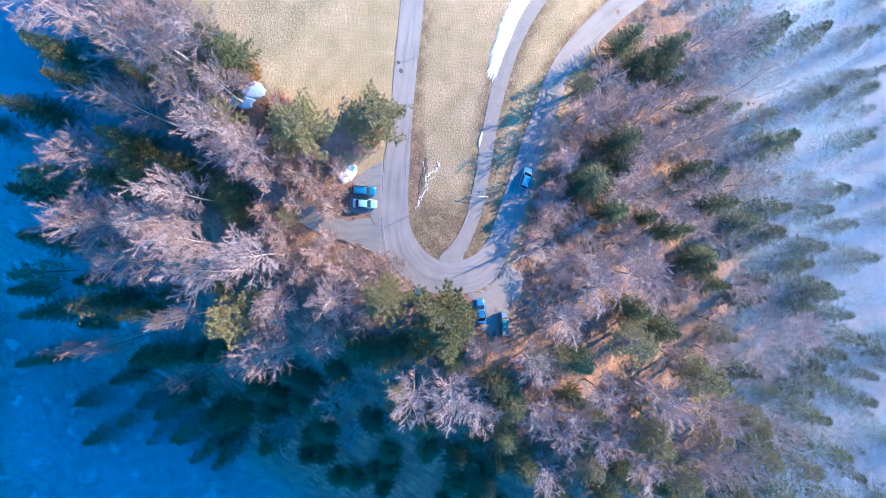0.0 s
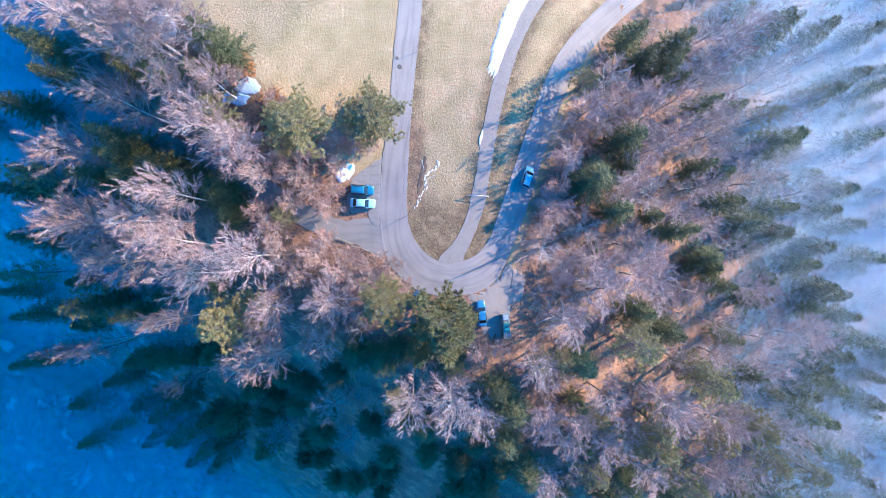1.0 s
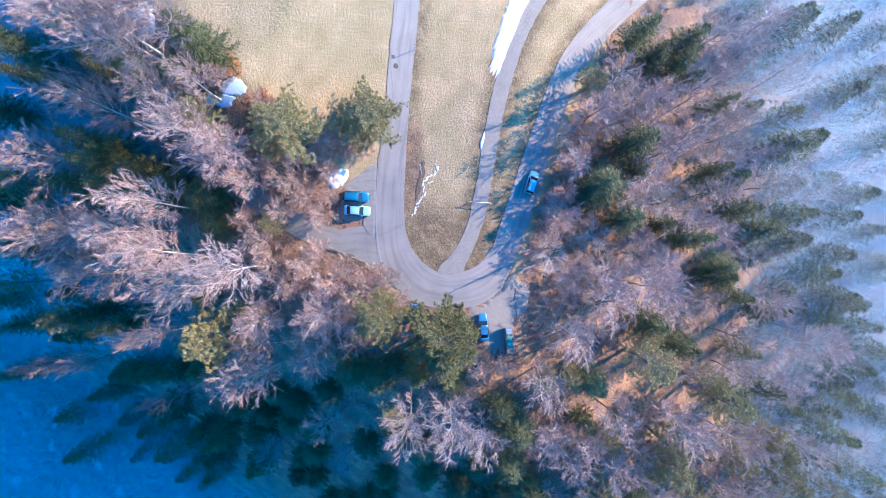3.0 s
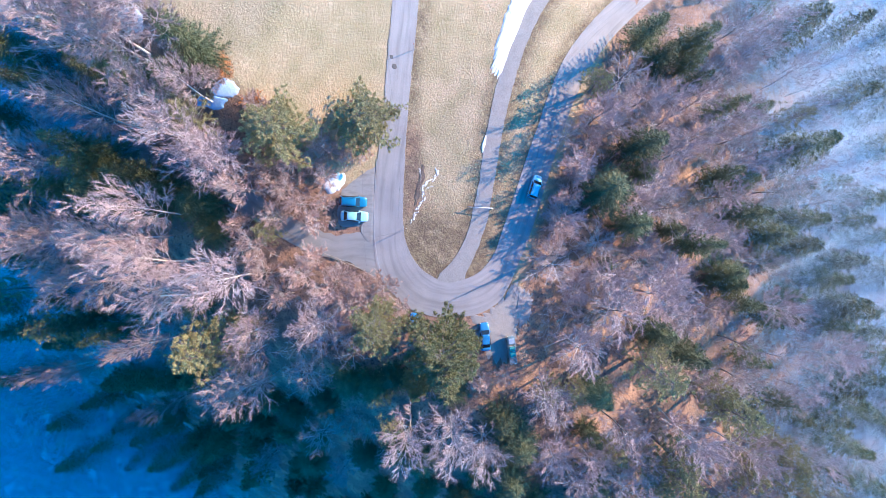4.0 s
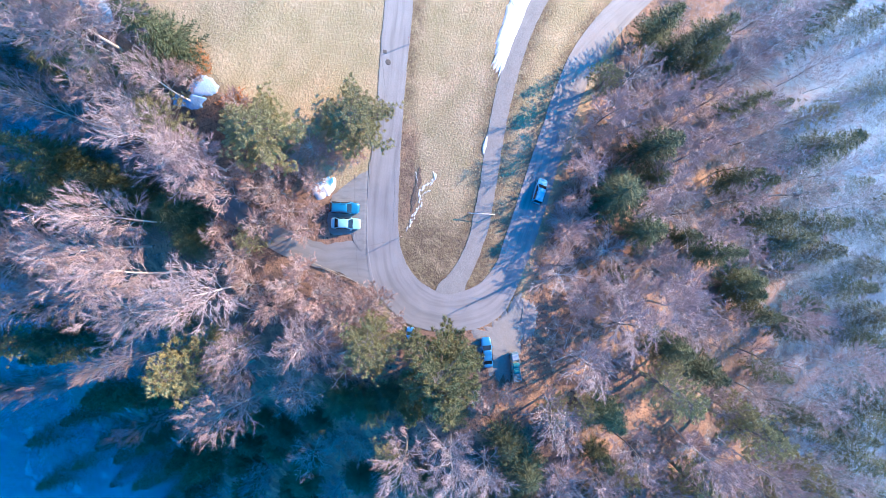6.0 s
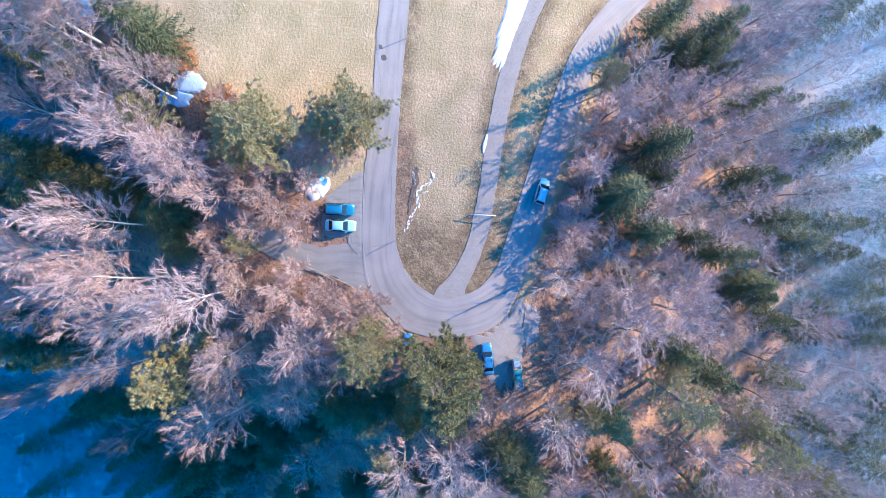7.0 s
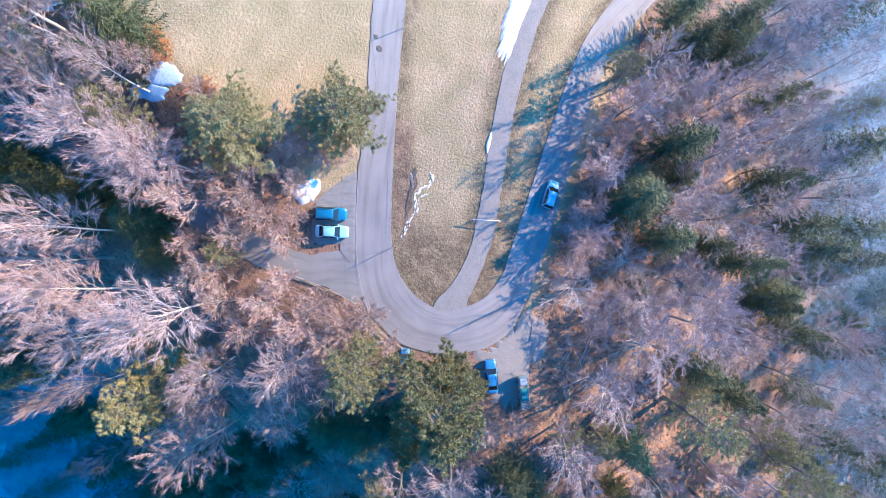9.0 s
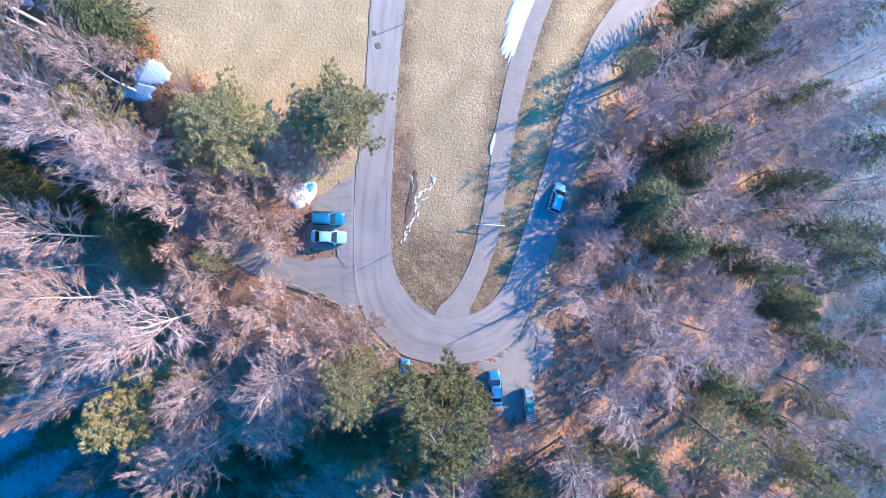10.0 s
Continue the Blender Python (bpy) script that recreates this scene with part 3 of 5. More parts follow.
def plant(models, rows, high, wide):
    """Stands a copy of one of the models at each row (x, y, height, radius of the crown)."""
    for i, (x, y, height, radius) in enumerate(rows):
        rng = random.Random(int(x * 31 + y * 17))
        w = radius / wide
        m = pose(x, y, ground_z(x, y) - 0.1, rng.uniform(-2.5, 2.5), rng.uniform(-2.5, 2.5), rng.uniform(0, 360)) @ Matrix.Diagonal((w, w, height / high, 1))
        model = models[(i * 7 + int(abs(x))) % len(models)]
        if model in used:
            copy_thing(model, m @ Matrix.Diagonal((1 / model.scale.x, 1 / model.scale.y, 1 / model.scale.z, 1)))
        else:
            model.matrix_basis = m
            used.append(model)


used = []
BIRCHES_SIDE_ROAD = [
    (-42.9, 27.8, 22, 5), (-46.1, 21.4, 22, 4.4), (-39.0, 28.1, 17, 4.4), (-32.5, 23.8, 13, 3.2), (-37.3, 22.7, 16, 4),
    (-33.9, 17.1, 21, 4.6), (-32.3, 14.2, 17, 4.6), (-40.8, 8.6, 25, 4.2), (-55.4, 4.7, 26, 4.8), (-33.6, 29.7, 17, 4.5),
    (-40.2, 29.7, 18, 5), (-57.0, 15.4, 24, 5), (-58.8, 4.8, 27, 5), (-56.7, 35.4, 18, 5),
]
BIRCHES_HAIRPIN = [
    (-29.0, -9.3, 15, 4.2), (-30.8, -13.8, 14, 4.4), (-17.9, -8.0, 14, 4.4), (-47.6, -12.9, 27, 2.4), (-78.2, -22.3, 28, 3.4),
    (-29.8, -1.0, 22.5, 4.8), (-38.2, -4.2, 24, 5.0), (-41.8, 0.8, 23, 4.8), (-45.4, 5.0, 24, 4.4), (-30.8, 15.8, 18, 4.0),
    (-30.2, -19.4, 22, 4.8),
]
LOW_TREES_BANK = [
    (-29.2, 12.0, 14, 4), (-23.0, 12.5, 9, 4.4), (-25.7, 7.9, 8, 3.8), (-20.0, 7.5, 6, 3.6), (-21.5, -0.6, 9, 4.2),
    (-18.0, -3.7, 9, 4.2), (-13.3, -3.2, 8, 4.2), (-9.4, -3.0, 7, 3.6), (-14.7, -5.7, 9, 3.8), (-28.8, 3.7, 10, 4.4),
    (-24.5, -4.1, 9, 3.8), (-18.2, 18.2, 6, 3.4), (-18.3, 14.0, 5, 3.0), (-26.5, 15.0, 8, 3.4), (-32.2, 18.3, 8, 3.2),
    (-6.9, -6.2, 5, 2.6), (-11.5, -4.6, 8, 4), (-16.2, -1.4, 7, 4), (-20.3, 1.6, 7, 3.6), (-27.7, -0.8, 9, 4),
    (-23.0, 15.9, 7, 3.6), (-22.0, 10.1, 7, 3.6), (-31.3, 6.9, 8, 3.6), (6.1, -18.0, 6, 3.2), (10.2, -17.7, 4, 2.8),
    (-26.3, 23.2, 5, 3), (-13.2, 24.6, 4, 2.8), (-30.8, 25.7, 7, 2.6),
]
BARE_TREES_VALLEY = [
    (-53.9, -28.1, 23, 4), (1.2, -24.1, 18, 5.4), (-5.3, -25.1, 18, 4.6), (6.2, -26.6, 15, 4.2), (-22.0, -17.8, 8, 4.2),
    (-54.4, -1.5, 25, 5), (-47.5, 1.2, 21, 4), (-21.7, -31.0, 8, 4.5), (-36.8, -41.1, 11, 5), (-18.7, -38.8, 8, 4.4),
    (-40.3, -21.0, 16, 3.6), (-53.2, -2.6, 25, 4.6), (-72.3, -21.0, 27, 3),
]
BARE_TREES_LOWER_SLOPE = [
    (16.0, -18.7, 15, 4.6), (27.6, -25.1, 15, 4.4), (22.1, -13.1, 13, 5.2), (27.3, -7.4, 17, 5.6), (39.4, -26.4, 21, 4.8),
    (52.5, -32.6, 20, 4.8), (67.0, -35.4, 21, 5.2), (78.1, -19.2, 17, 5.2), (64.2, -25.6, 16, 4.4), (60.7, -7.5, 17, 4),
    (59.6, -0.2, 15, 4), (34.7, -4.7, 14, 6), (38.0, -1.3, 12, 5), (27.5, -2.6, 9, 5), (54.8, -20.9, 12, 4),
    (45.5, -21.3, 12, 4), (40.9, -9.0, 13, 4.6), (23.5, -30.1, 12, 4), (17.4, -29.7, 9, 3.6), (33.0, -32.7, 12, 4.4),
]
BARE_TREES_SLOPE = [
    (17.9, 0.2, 4.5, 4.6), (19.8, 7.9, 4.5, 4.6), (32.7, 27.4, 13, 4.4), (24.9, 24.3, 12, 4.2), (29.0, 30.6, 13, 4),
    (48.8, 40.2, 16, 5), (49.5, 33.0, 16, 4.4), (37.9, 27.8, 14, 4.4), (42.7, 27.5, 14, 4), (38.8, 18.7, 14, 5.2),
    (51.0, 26.0, 16, 5), (43.6, 21.7, 14, 4.6), (53.6, 23.2, 16, 3.6), (50.1, 17.9, 15, 4), (64.0, 14.2, 17, 4.6),
    (77.0, 11.9, 17, 5), (34.2, 13.7, 12, 5), (38.1, 9.5, 13, 5), (44.6, 7.1, 13, 4.4), (35.5, 22.4, 13, 4.6),
    (33.2, 1.1, 8, 4.6), (25.9, 3.9, 5, 4.4), (22.2, 15.8, 9, 3.6), (49.2, 12.3, 14, 4),
]
BARE_TREES_FAR = [
    (19.9, 21.2, 6, 3.2), (28.2, 23.0, 9, 3.6), (58.5, 43.0, 18, 5), (57.5, 39.0, 16, 4), (66.3, 35.9, 16, 4),
    (34.7, 3.8, 7, 4), (21.7, -3.1, 6, 4), (50.6, 4.7, 12, 4), (68.0, 17.3, 17, 4.5), (32.8, 10.6, 9, 4.5),
    (25.8, -1.4, 7, 4),
]
SPRUCES_SIDE_ROAD = [
    (-30.9, 28.4, 17, 4.2), (-51.8, 17.3, 23, 4.4), (-51.5, 14.5, 22, 4.4), (-43.8, 27.4, 14, 4), (-44.0, 11.6, 11, 5),
    (-38.2, 10.1, 10, 5), (-45.6, 13.5, 18, 4.4), (-50.0, 12.0, 20, 4.4), (-55.5, 12.1, 21, 4.4), (-15.7, -18.8, 7, 4.4),
    (1.5, -19.6, 6, 4), (11.6, -27.9, 13, 5.2), (9.5, -24.4, 10, 4.2), (-11.2, -19.8, 7, 4), (-14.0, -35.2, 6, 4.6),
    (-7.8, -18.0, 6, 3.8), (-37.1, 5.7, 8, 3.8), (-68.0, -10.6, 25, 4.4), (-62.8, -12.4, 24, 3.8), (-37.9, 26.5, 9, 3.6),
    (-48.8, 28.5, 14, 4),
]
SPRUCES_VALLEY = [
    (-70.1, -49.6, 20, 5), (-50.6, -40.5, 20, 5), (-39.5, -37.2, 13, 5), (-28.2, -27.8, 7, 4.6), (-26.7, -40.8, 7, 5),
    (-88.7, -48.9, 22, 5), (-101.3, -43.2, 22, 5.4), (-20.7, -23.8, 6, 4), (-81.5, -33.1, 20, 4.6), (-42.7, -6.7, 8, 4),
    (-68.4, -24.8, 18, 4), (-98.6, -54.4, 22, 5.4), (-118.1, -32.0, 22, 5), (-101.8, -9.8, 20, 5), (-61.3, 31.4, 22, 4.6),
    (-59.6, 27.6, 21, 4.2), (-56.4, 26.6, 18, 3.8), (-68.2, 23.8, 22, 4.4), (-73.7, 10.5, 24, 5), (-82.3, 2.3, 23, 5),
    (-95.9, -15.3, 25, 5), (-102.8, -28.3, 27, 5), (-49.4, 10.5, 12, 4.5),
]
SPRUCES_SLOPE = [
    (24.8, -19.9, 17, 4), (23.5, -27.0, 12, 2.8), (35.6, -11.2, 16, 4), (42.2, -15.5, 18, 4), (58.1, -17.5, 15, 3.4),
    (63.0, -26.0, 17, 3.4), (54.8, -7.2, 18, 3.2), (52.5, -1.9, 13, 4.6), (44.3, 3.4, 20, 3.5), (39.4, 6.3, 14, 2.8),
    (31.9, 6.9, 15, 4.2), (54.5, 9.6, 20, 4.2), (48.7, 15.3, 18, 3.3), (27.5, 12.5, 14, 5.8), (32.6, 19.9, 18, 4.8),
    (34.3, 15.7, 11, 2.8), (33.7, 38.5, 17, 4.2), (37.8, 35.4, 15, 3.4), (44.1, 39.3, 17, 4.2), (43.5, 35.4, 15, 3.2),
    (45.6, 32.7, 14, 2.4), (49.8, 28.2, 18, 3.4), (28.1, -0.6, 7, 2.8),
]
SPRUCES_FAR_SLOPE = [
    (68.5, 21.5, 23, 5.4), (78.3, 45.2, 23, 5), (66.5, 43.0, 22, 5), (81.3, 33.1, 22, 4.4), (82.0, 9.1, 20, 4.6),
    (69.5, 9.1, 19, 4.4), (62.9, -10.6, 18, 3.6), (81.1, 0.0, 19, 5), (62.6, 5.7, 16, 4.6), (69.8, 3.7, 18, 4.6),
    (81.5, -8.7, 20, 4.6), (79.6, -13.0, 18, 4), (77.9, -35.2, 22, 5), (75.7, -30.8, 19, 4.4), (80.9, -25.5, 19, 4.6),
    (53.9, -4.0, 12, 4), (66.5, 22.6, 16, 4), (80.5, 32.5, 22, 4), (86.2, 13.2, 22, 5), (92.8, 24.3, 22, 5),
    (83.5, -9.3, 21, 5), (91.6, -19.3, 22, 5),
]
SPRUCES_FAR_EDGE = [
    (85.4, -29.7, 21, 5), (93.4, -33.8, 22, 5), (80.8, -28.1, 20, 4.2), (94.0, -1.1, 22, 5), (86.2, -45.0, 22, 5),
    (76.2, -39.9, 21, 4.6), (93.2, 48.2, 23, 5.4), (90.1, 38.8, 22, 5), (94.6, 35.2, 22, 5), (68.6, 46.9, 20, 4.4),
    (76.4, -3.4, 19, 4.4), (90.3, 5.0, 21, 4.6),
]
PINES_BELOW = [
    (39.0, -34.5, 20, 4.2), (34.1, -34.4, 15, 3.4), (53.3, -36.1, 20, 4), (66.1, -42.4, 21, 4.2), (45.2, -42.5, 20, 4.4),
    (26.7, -39.5, 14, 3.6), (76.2, -46.8, 21, 4.2),
]
BARE_TREES_BELOW = [
    (20.7, -32.9, 12, 4.4), (28.5, -34.3, 14, 4.4), (57.4, -42.2, 20, 4.8), (35.4, -39.4, 17, 4.6), (71.8, -38.3, 18, 4.4),
    (50.1, -41.3, 18, 4.4), (18.4, -40.1, 12, 4), (85.6, -40.5, 19, 4.6), (26.5, -31.5, 10, 4), (41.6, -31.9, 14, 4),
]
SPRUCES_BELOW = [
    (33.8, -41.9, 16, 3.8), (15.0, -39.3, 13, 4.4), (11.1, -34.3, 12, 4.4), (25.0, -34.1, 12, 3.2), (92.3, -49.9, 21, 4.6),
    (60.7, -49.2, 20, 4.4), (7.7, -44.6, 13, 4.4), (43.8, -48.1, 18, 4.4), (21.2, -47.0, 14, 4.4), (75.4, -53.9, 20, 4.6),
    (31.0, -47.0, 15, 4.2),
]
FIRS_HAIRPIN = [
    (1.4, -11.3, 14, 4), (0.0, -11.4, 26, 6.0), (-3.6, -16.0, 20, 2.8),
]
PINES_MEADOW = [
    (-23.4, 19.6, 14, 5.6), (-11.8, 22.4, 12, 5.5), (-9.4, -8.4, 21, 4.5), (-37.0, -12.0, 27, 5.2),
]
PINES = [
    (-34.1, 20.7, 15, 4), (25.3, 30.1, 10, 3.2), (33.5, -16.7, 24, 4.4), (47.7, -24.5, 24, 4.6), (46.9, -22.4, 18, 3.6),
    (61.4, -35.5, 22, 4.2), (60.8, -33.5, 17, 3.4), (-8.2, -25.9, 10, 2.6), (21.5, -19.5, 10, 3), (38.3, -31.4, 19, 4.4),
    (36.1, -13.9, 11, 2.8), (27.8, -30.9, 11, 3), (17.1, -19.7, 8, 3), (-30.5, -8.7, 14, 2.8), (-27.0, 5.6, 10, 2.6),
    (66.1, 28.0, 18, 3), (27.7, 13.4, 9, 3), (-68.0, 12.1, 25, 3.6), (-88.0, -5.0, 26, 3.4), (-70.4, -11.2, 27, 5),
    (79.0, 32.8, 20, 3.2),
]

WOODS = "trees of the hillside woods"
birches = [bare_model(11 + k, "birch_tree", "leafless birch with a white trunk and rosy twigs", WOODS, WHITE_BARK, TWIGS_BIRCH, limbs=30, low=0.4, sprigs=40, blade=0.016, thick=0.042) for k in range(4)]
rosy = [bare_model(31 + k, "bare_tree", "leafless broadleaf tree with reddish-grey twigs", WOODS, BARK, TWIGS_ROSE, limbs=22, low=0.22, steep=26) for k in range(3)]
grey = [bare_model(51 + k, "bare_tree", "leafless broadleaf tree with pale grey twigs", WOODS, BARK, TWIGS_GREY, limbs=20, low=0.3, steep=28, sprigs=26, fine=0.75, blade=0.018, thick=0.055) for k in range(3)]
low_trees = [bare_model(41 + k, "low_tree", "low leafless tree with dense russet twigs", WOODS, BARK, TWIGS_RED, limbs=20, low=0.12, tall=9.0, wide=4.4, steep=26, sprigs=32, fine=0.65, blade=0.019, thick=0.045) for k in range(3)]
thin = [bare_model(61 + k, "bare_tree", "leafless tree in the misty woods, reddish-grey twigs", WOODS, BARK, TWIGS_ROSE, limbs=17, low=0.25, sprigs=20, steep=28, blade=0.024) for k in range(2)]
spruces = [spruce_model(71 + k, "dark green spruce with drooping boughs", WOODS, reach=3.9 + 0.15 * k) for k in range(4)]
misty_spruces = [spruce_model(81 + k, "spruce half lost in the mist", WOODS, reach=4.0, gap=0.72, step=0.4, spray=1.35) for k in range(3)]
firs = [pine_model(95 + k, "dense olive-green fir beside the hairpin road", WOODS, needle=FIR_GREEN, low=0.16, boughs=300, needles=40, clumps=1.9, fine=0.86) for k in range(1)]
pines = [pine_model(91 + k, "broad olive-green pine in the sun", WOODS, boughs=130, needles=22) for k in range(3)]
meadow_pines = [pine_model(98, "dense broad-crowned olive pine at the edge of the clearing", WOODS, low=0.2, boughs=250, needles=36, clumps=1.9, fine=0.84)]
plant(birches, BIRCHES_SIDE_ROAD, 20, 4.6)
plant([birches[0], birches[2], birches[1], birches[3]], BIRCHES_HAIRPIN, 20, 4.6)
plant(low_trees, LOW_TREES_BANK, 9, 3.9)
LOW_TREES_ROADSIDE = [(19.0, 7.0, 5.5, 3.8), (20.8, 11.5, 6, 3.8), (22.5, 16.0, 6, 3.6), (24.5, 21.0, 6.5, 3.6), (17.6, 2.6, 4.5, 3.4), (27.2, 26.6, 7, 3.4)]
LOW_TREES_BAY = [(-15.2, 17.8, 3, 2.8), (-12.6, 18.4, 2.6, 2.4), (-17.8, 18.6, 3.4, 3.0), (-20.4, 16.6, 4, 3.2), (-18.9, 10.2, 4, 2.6), (-14.4, 20.9, 3, 2.6)]
plant(low_trees, LOW_TREES_ROADSIDE, 9, 3.9)
plant(low_trees, LOW_TREES_BAY, 9, 3.9)
plant(low_trees, [(38.5, -28.0, 6, 3.4), (43.0, -29.0, 5.5, 3.4), (34.5, -30.0, 5.5, 3.0)], 9, 4.4)
plant([rosy[0], rosy[1], grey[1], rosy[2]], BARE_TREES_VALLEY, 20, 4.6)
plant([rosy[0], grey[0], rosy[1], birches[0]], BARE_TREES_LOWER_SLOPE, 20, 4.6)
plant([rosy[0], rosy[1], grey[0], rosy[2], grey[1]], BARE_TREES_SLOPE, 20, 4.6)
plant([rosy[1], grey[2], rosy[2]], BARE_TREES_FAR, 20, 4.6)
plant(spruces, SPRUCES_SIDE_ROAD, 20, 4.0)
plant(spruces, SPRUCES_VALLEY, 20, 4.0)
plant(spruces, SPRUCES_SLOPE, 20, 4.0)
plant(misty_spruces, SPRUCES_FAR_SLOPE, 20, 4.0)
plant(misty_spruces, SPRUCES_FAR_EDGE, 20, 4.0)
plant(pines, PINES, 20, 4.1)
plant(pines, PINES_BELOW, 20, 4.1)
plant([rosy[0], birches[1], grey[2], rosy[1]], BARE_TREES_BELOW, 20, 4.6)
plant(spruces, SPRUCES_BELOW, 20, 4.0)
plant(firs, FIRS_HAIRPIN, 20, 4.1)
plant(meadow_pines, PINES_MEADOW, 20, 4.2)


def snag(x, y, height):
    """A bare standing stem with a few stubs."""
    rng = random.Random(3)
    tv, tf, bv, bf = [], [], [], []
    tube(tv, tf, [Vector((0, 0, -0.5)), Vector((0.1, 0, height * 0.5)), Vector((0.05, 0.1, height))], [0.16, 0.12, 0.04], 7)
    for k in range(7):
        z = height * rng.uniform(0.55, 0.95)
        a = k * 2.4
        out = Vector((math.cos(a), math.sin(a), 0.5)).normalized()
        tube(bv, bf, [Vector((0.08, 0.05, z)), Vector((0.08, 0.05, z)) + out * rng.uniform(0.8, 1.9)], [0.05, 0.015], 4)
    ob = tree_model("dead_tree", "slender leafless stem beside the hairpin road", WOODS, [("trunk", (tv, tf), BARK, ""), ("crown_frame", (bv, bf), BARK, "short bare stubs")])
    ob.matrix_basis = pose(x, y, ground_z(x, y))


snag(17.0, 1.8, 9.5)


# ---------- undergrowth: leafless shrubs and saplings between the trees ----------
def shrub_parts(seed, stems=11, blade=0.016):
    """A leafless shrub 4 m high and 2.5 m in radius: many stems from one stool."""
    rng = random.Random(seed)
    bv, bf, wv, wf = [], [], [], []
    for n in range(stems):
        a = n * 2.4 + rng.uniform(-0.4, 0.4)
        way = Vector((math.cos(a) * 0.6, math.sin(a) * 0.6, rng.uniform(0.7, 1.4))).normalized()
        stem = [Vector((0.15 * math.cos(a), 0.15 * math.sin(a), -0.3))]
        long = rng.uniform(2.6, 4.4)
        for k in range(4):
            way = (way + rand_way(rng) * 0.15).normalized()
            stem.append(stem[-1] + way * long / 4)
        tube(bv, bf, stem, [0.045, 0.036, 0.028, 0.018, 0.01], 3)
        for k in range(7):
            h = rng.uniform(0.3, 1) * 4
            i = min(int(h), 3)
            q = stem[i].lerp(stem[i + 1], h - i)
            out = (way * 0.6 + rand_way(rng) * 0.8).normalized()
            tip = q + out * rng.uniform(0.6, 1.2)
            tube(bv, bf, [q, tip], [0.014, 0.006], 3)
            for j in range(11):
                twig(wv, wf, q.lerp(tip, rng.random()), (out * 0.7 + rand_way(rng) * 0.8).normalized(), rng.uniform(0.3, 0.8), blade, rng)
    return (bv, bf), (wv, wf)


def shrub_model(seed, label, twigs, **shape):
    b, w = shrub_parts(seed, **shape)
    ob = thing("shrub", label, "shrub", "leafless undergrowth")
    part("stem_frame", mesh_of("stem_frame", *b, BRANCH), ob)
    part("crown", mesh_of("crown", *w, twigs), ob, "fine leafless twigs")
    return ob


def clear_of_roads(x, y, gap):
    """Whether a place is off the paved ground and off the meadow."""
    q = Vector((x, y))
    if min((p - q).length for p in outer[::3]) < gap or min((p - q).length for p in inner[::3]) < gap or min((p - q).length for p in line[::3]) < gap + 2:
        return False
    if min((Vector(p) - q).length for p in GRAVEL_LOT) < gap + 1 or min((Vector(p) - q).length for p in PARKING) < gap + 1:
        return False
    return -0.66 * (x + 27) - 0.75 * (y - 26) > 1.5 or x > 13 + 0.45 * (y + 4) or y < -9


shrubs = [shrub_model(111, "low leafless shrub with reddish twigs", TWIGS_ROSE), shrub_model(112, "low leafless shrub with pale grey twigs", TWIGS_GREY), shrub_model(113, "low leafless sapling clump", TWIGS_BIRCH)]
TREE_ROWS = (LOW_TREES_ROADSIDE, LOW_TREES_BAY, BIRCHES_SIDE_ROAD, BIRCHES_HAIRPIN, LOW_TREES_BANK, BARE_TREES_VALLEY, BARE_TREES_LOWER_SLOPE, BARE_TREES_SLOPE, BARE_TREES_FAR, SPRUCES_SIDE_ROAD, SPRUCES_VALLEY, SPRUCES_SLOPE,
             SPRUCES_FAR_SLOPE, SPRUCES_FAR_EDGE, PINES_BELOW, BARE_TREES_BELOW, SPRUCES_BELOW, PINES, PINES_MEADOW, FIRS_HAIRPIN)
spots, rng = [row[:2] for rows in TREE_ROWS for row in rows], random.Random(5)


def gaps(count, x_range, y_range, apart, gap):
    """Places between the trees that stand already."""
    found, tries = [], 0
    while len(found) < count and tries < 20000:
        tries += 1
        x, y = rng.uniform(*x_range), rng.uniform(*y_range)
        if clear_of_roads(x, y, gap) and all((x - a) ** 2 + (y - b) ** 2 > apart ** 2 for a, b in spots):
            spots.append((x, y))
            found.append((x, y))
    return found


plant(thin, [(x, y, rng.uniform(9, 14), rng.uniform(3.4, 4.6)) for x, y in gaps(26, (30, 100), (-55, 60), 5.0, 4.5)], 20, 4.6)
plant(misty_spruces, [(x, y, rng.uniform(17, 23), rng.uniform(3.6, 5)) for x, y in gaps(42, (82, 132), (-64, 66), 5.5, 6)], 20, 4)
plant(misty_spruces, [(x, y, rng.uniform(10, 14), rng.uniform(3, 4.2)) for x, y in gaps(34, (56, 100), (-60, 58), 5.0, 6)], 20, 4)
plant(misty_spruces, [(x, y, rng.uniform(14, 19), rng.uniform(3.6, 4.8)) for x, y in gaps(22, (-85, -40), (-62, -16), 5.0, 6)], 20, 4)
plant(misty_spruces, [(x, y, rng.uniform(7, 10), rng.uniform(3.2, 4.4)) for x, y in gaps(24, (-40, 12), (-58, -14), 4.6, 6)], 20, 4)
plant(thin, [(x, y, rng.uniform(10, 15), rng.uniform(3.4, 4.6)) for x, y in gaps(3, (-85, -55), (-25, 35), 5.5, 5)], 20, 4.6)
plant(misty_spruces, [(x, y, rng.uniform(10, 15), rng.uniform(3, 4)) for x, y in gaps(12, (-85, -30), (-10, 36), 5.0, 5)], 20, 4)

low = gaps(18, (14, 30), (-45, 48), 3.4, 4.0) + gaps(44, (30, 75), (-45, 48), 3.0, 3.2) + gaps(16, (-62, -9), (-14, 36), 2.5, 2.8) + gaps(20, (-30, 20), (-34, -10), 3.0, 3.2)
plant(shrubs, [(x, y, rng.uniform(2.6, 5.5), rng.uniform(1.8, 3.4)) for x, y in low], 4, 2.5)
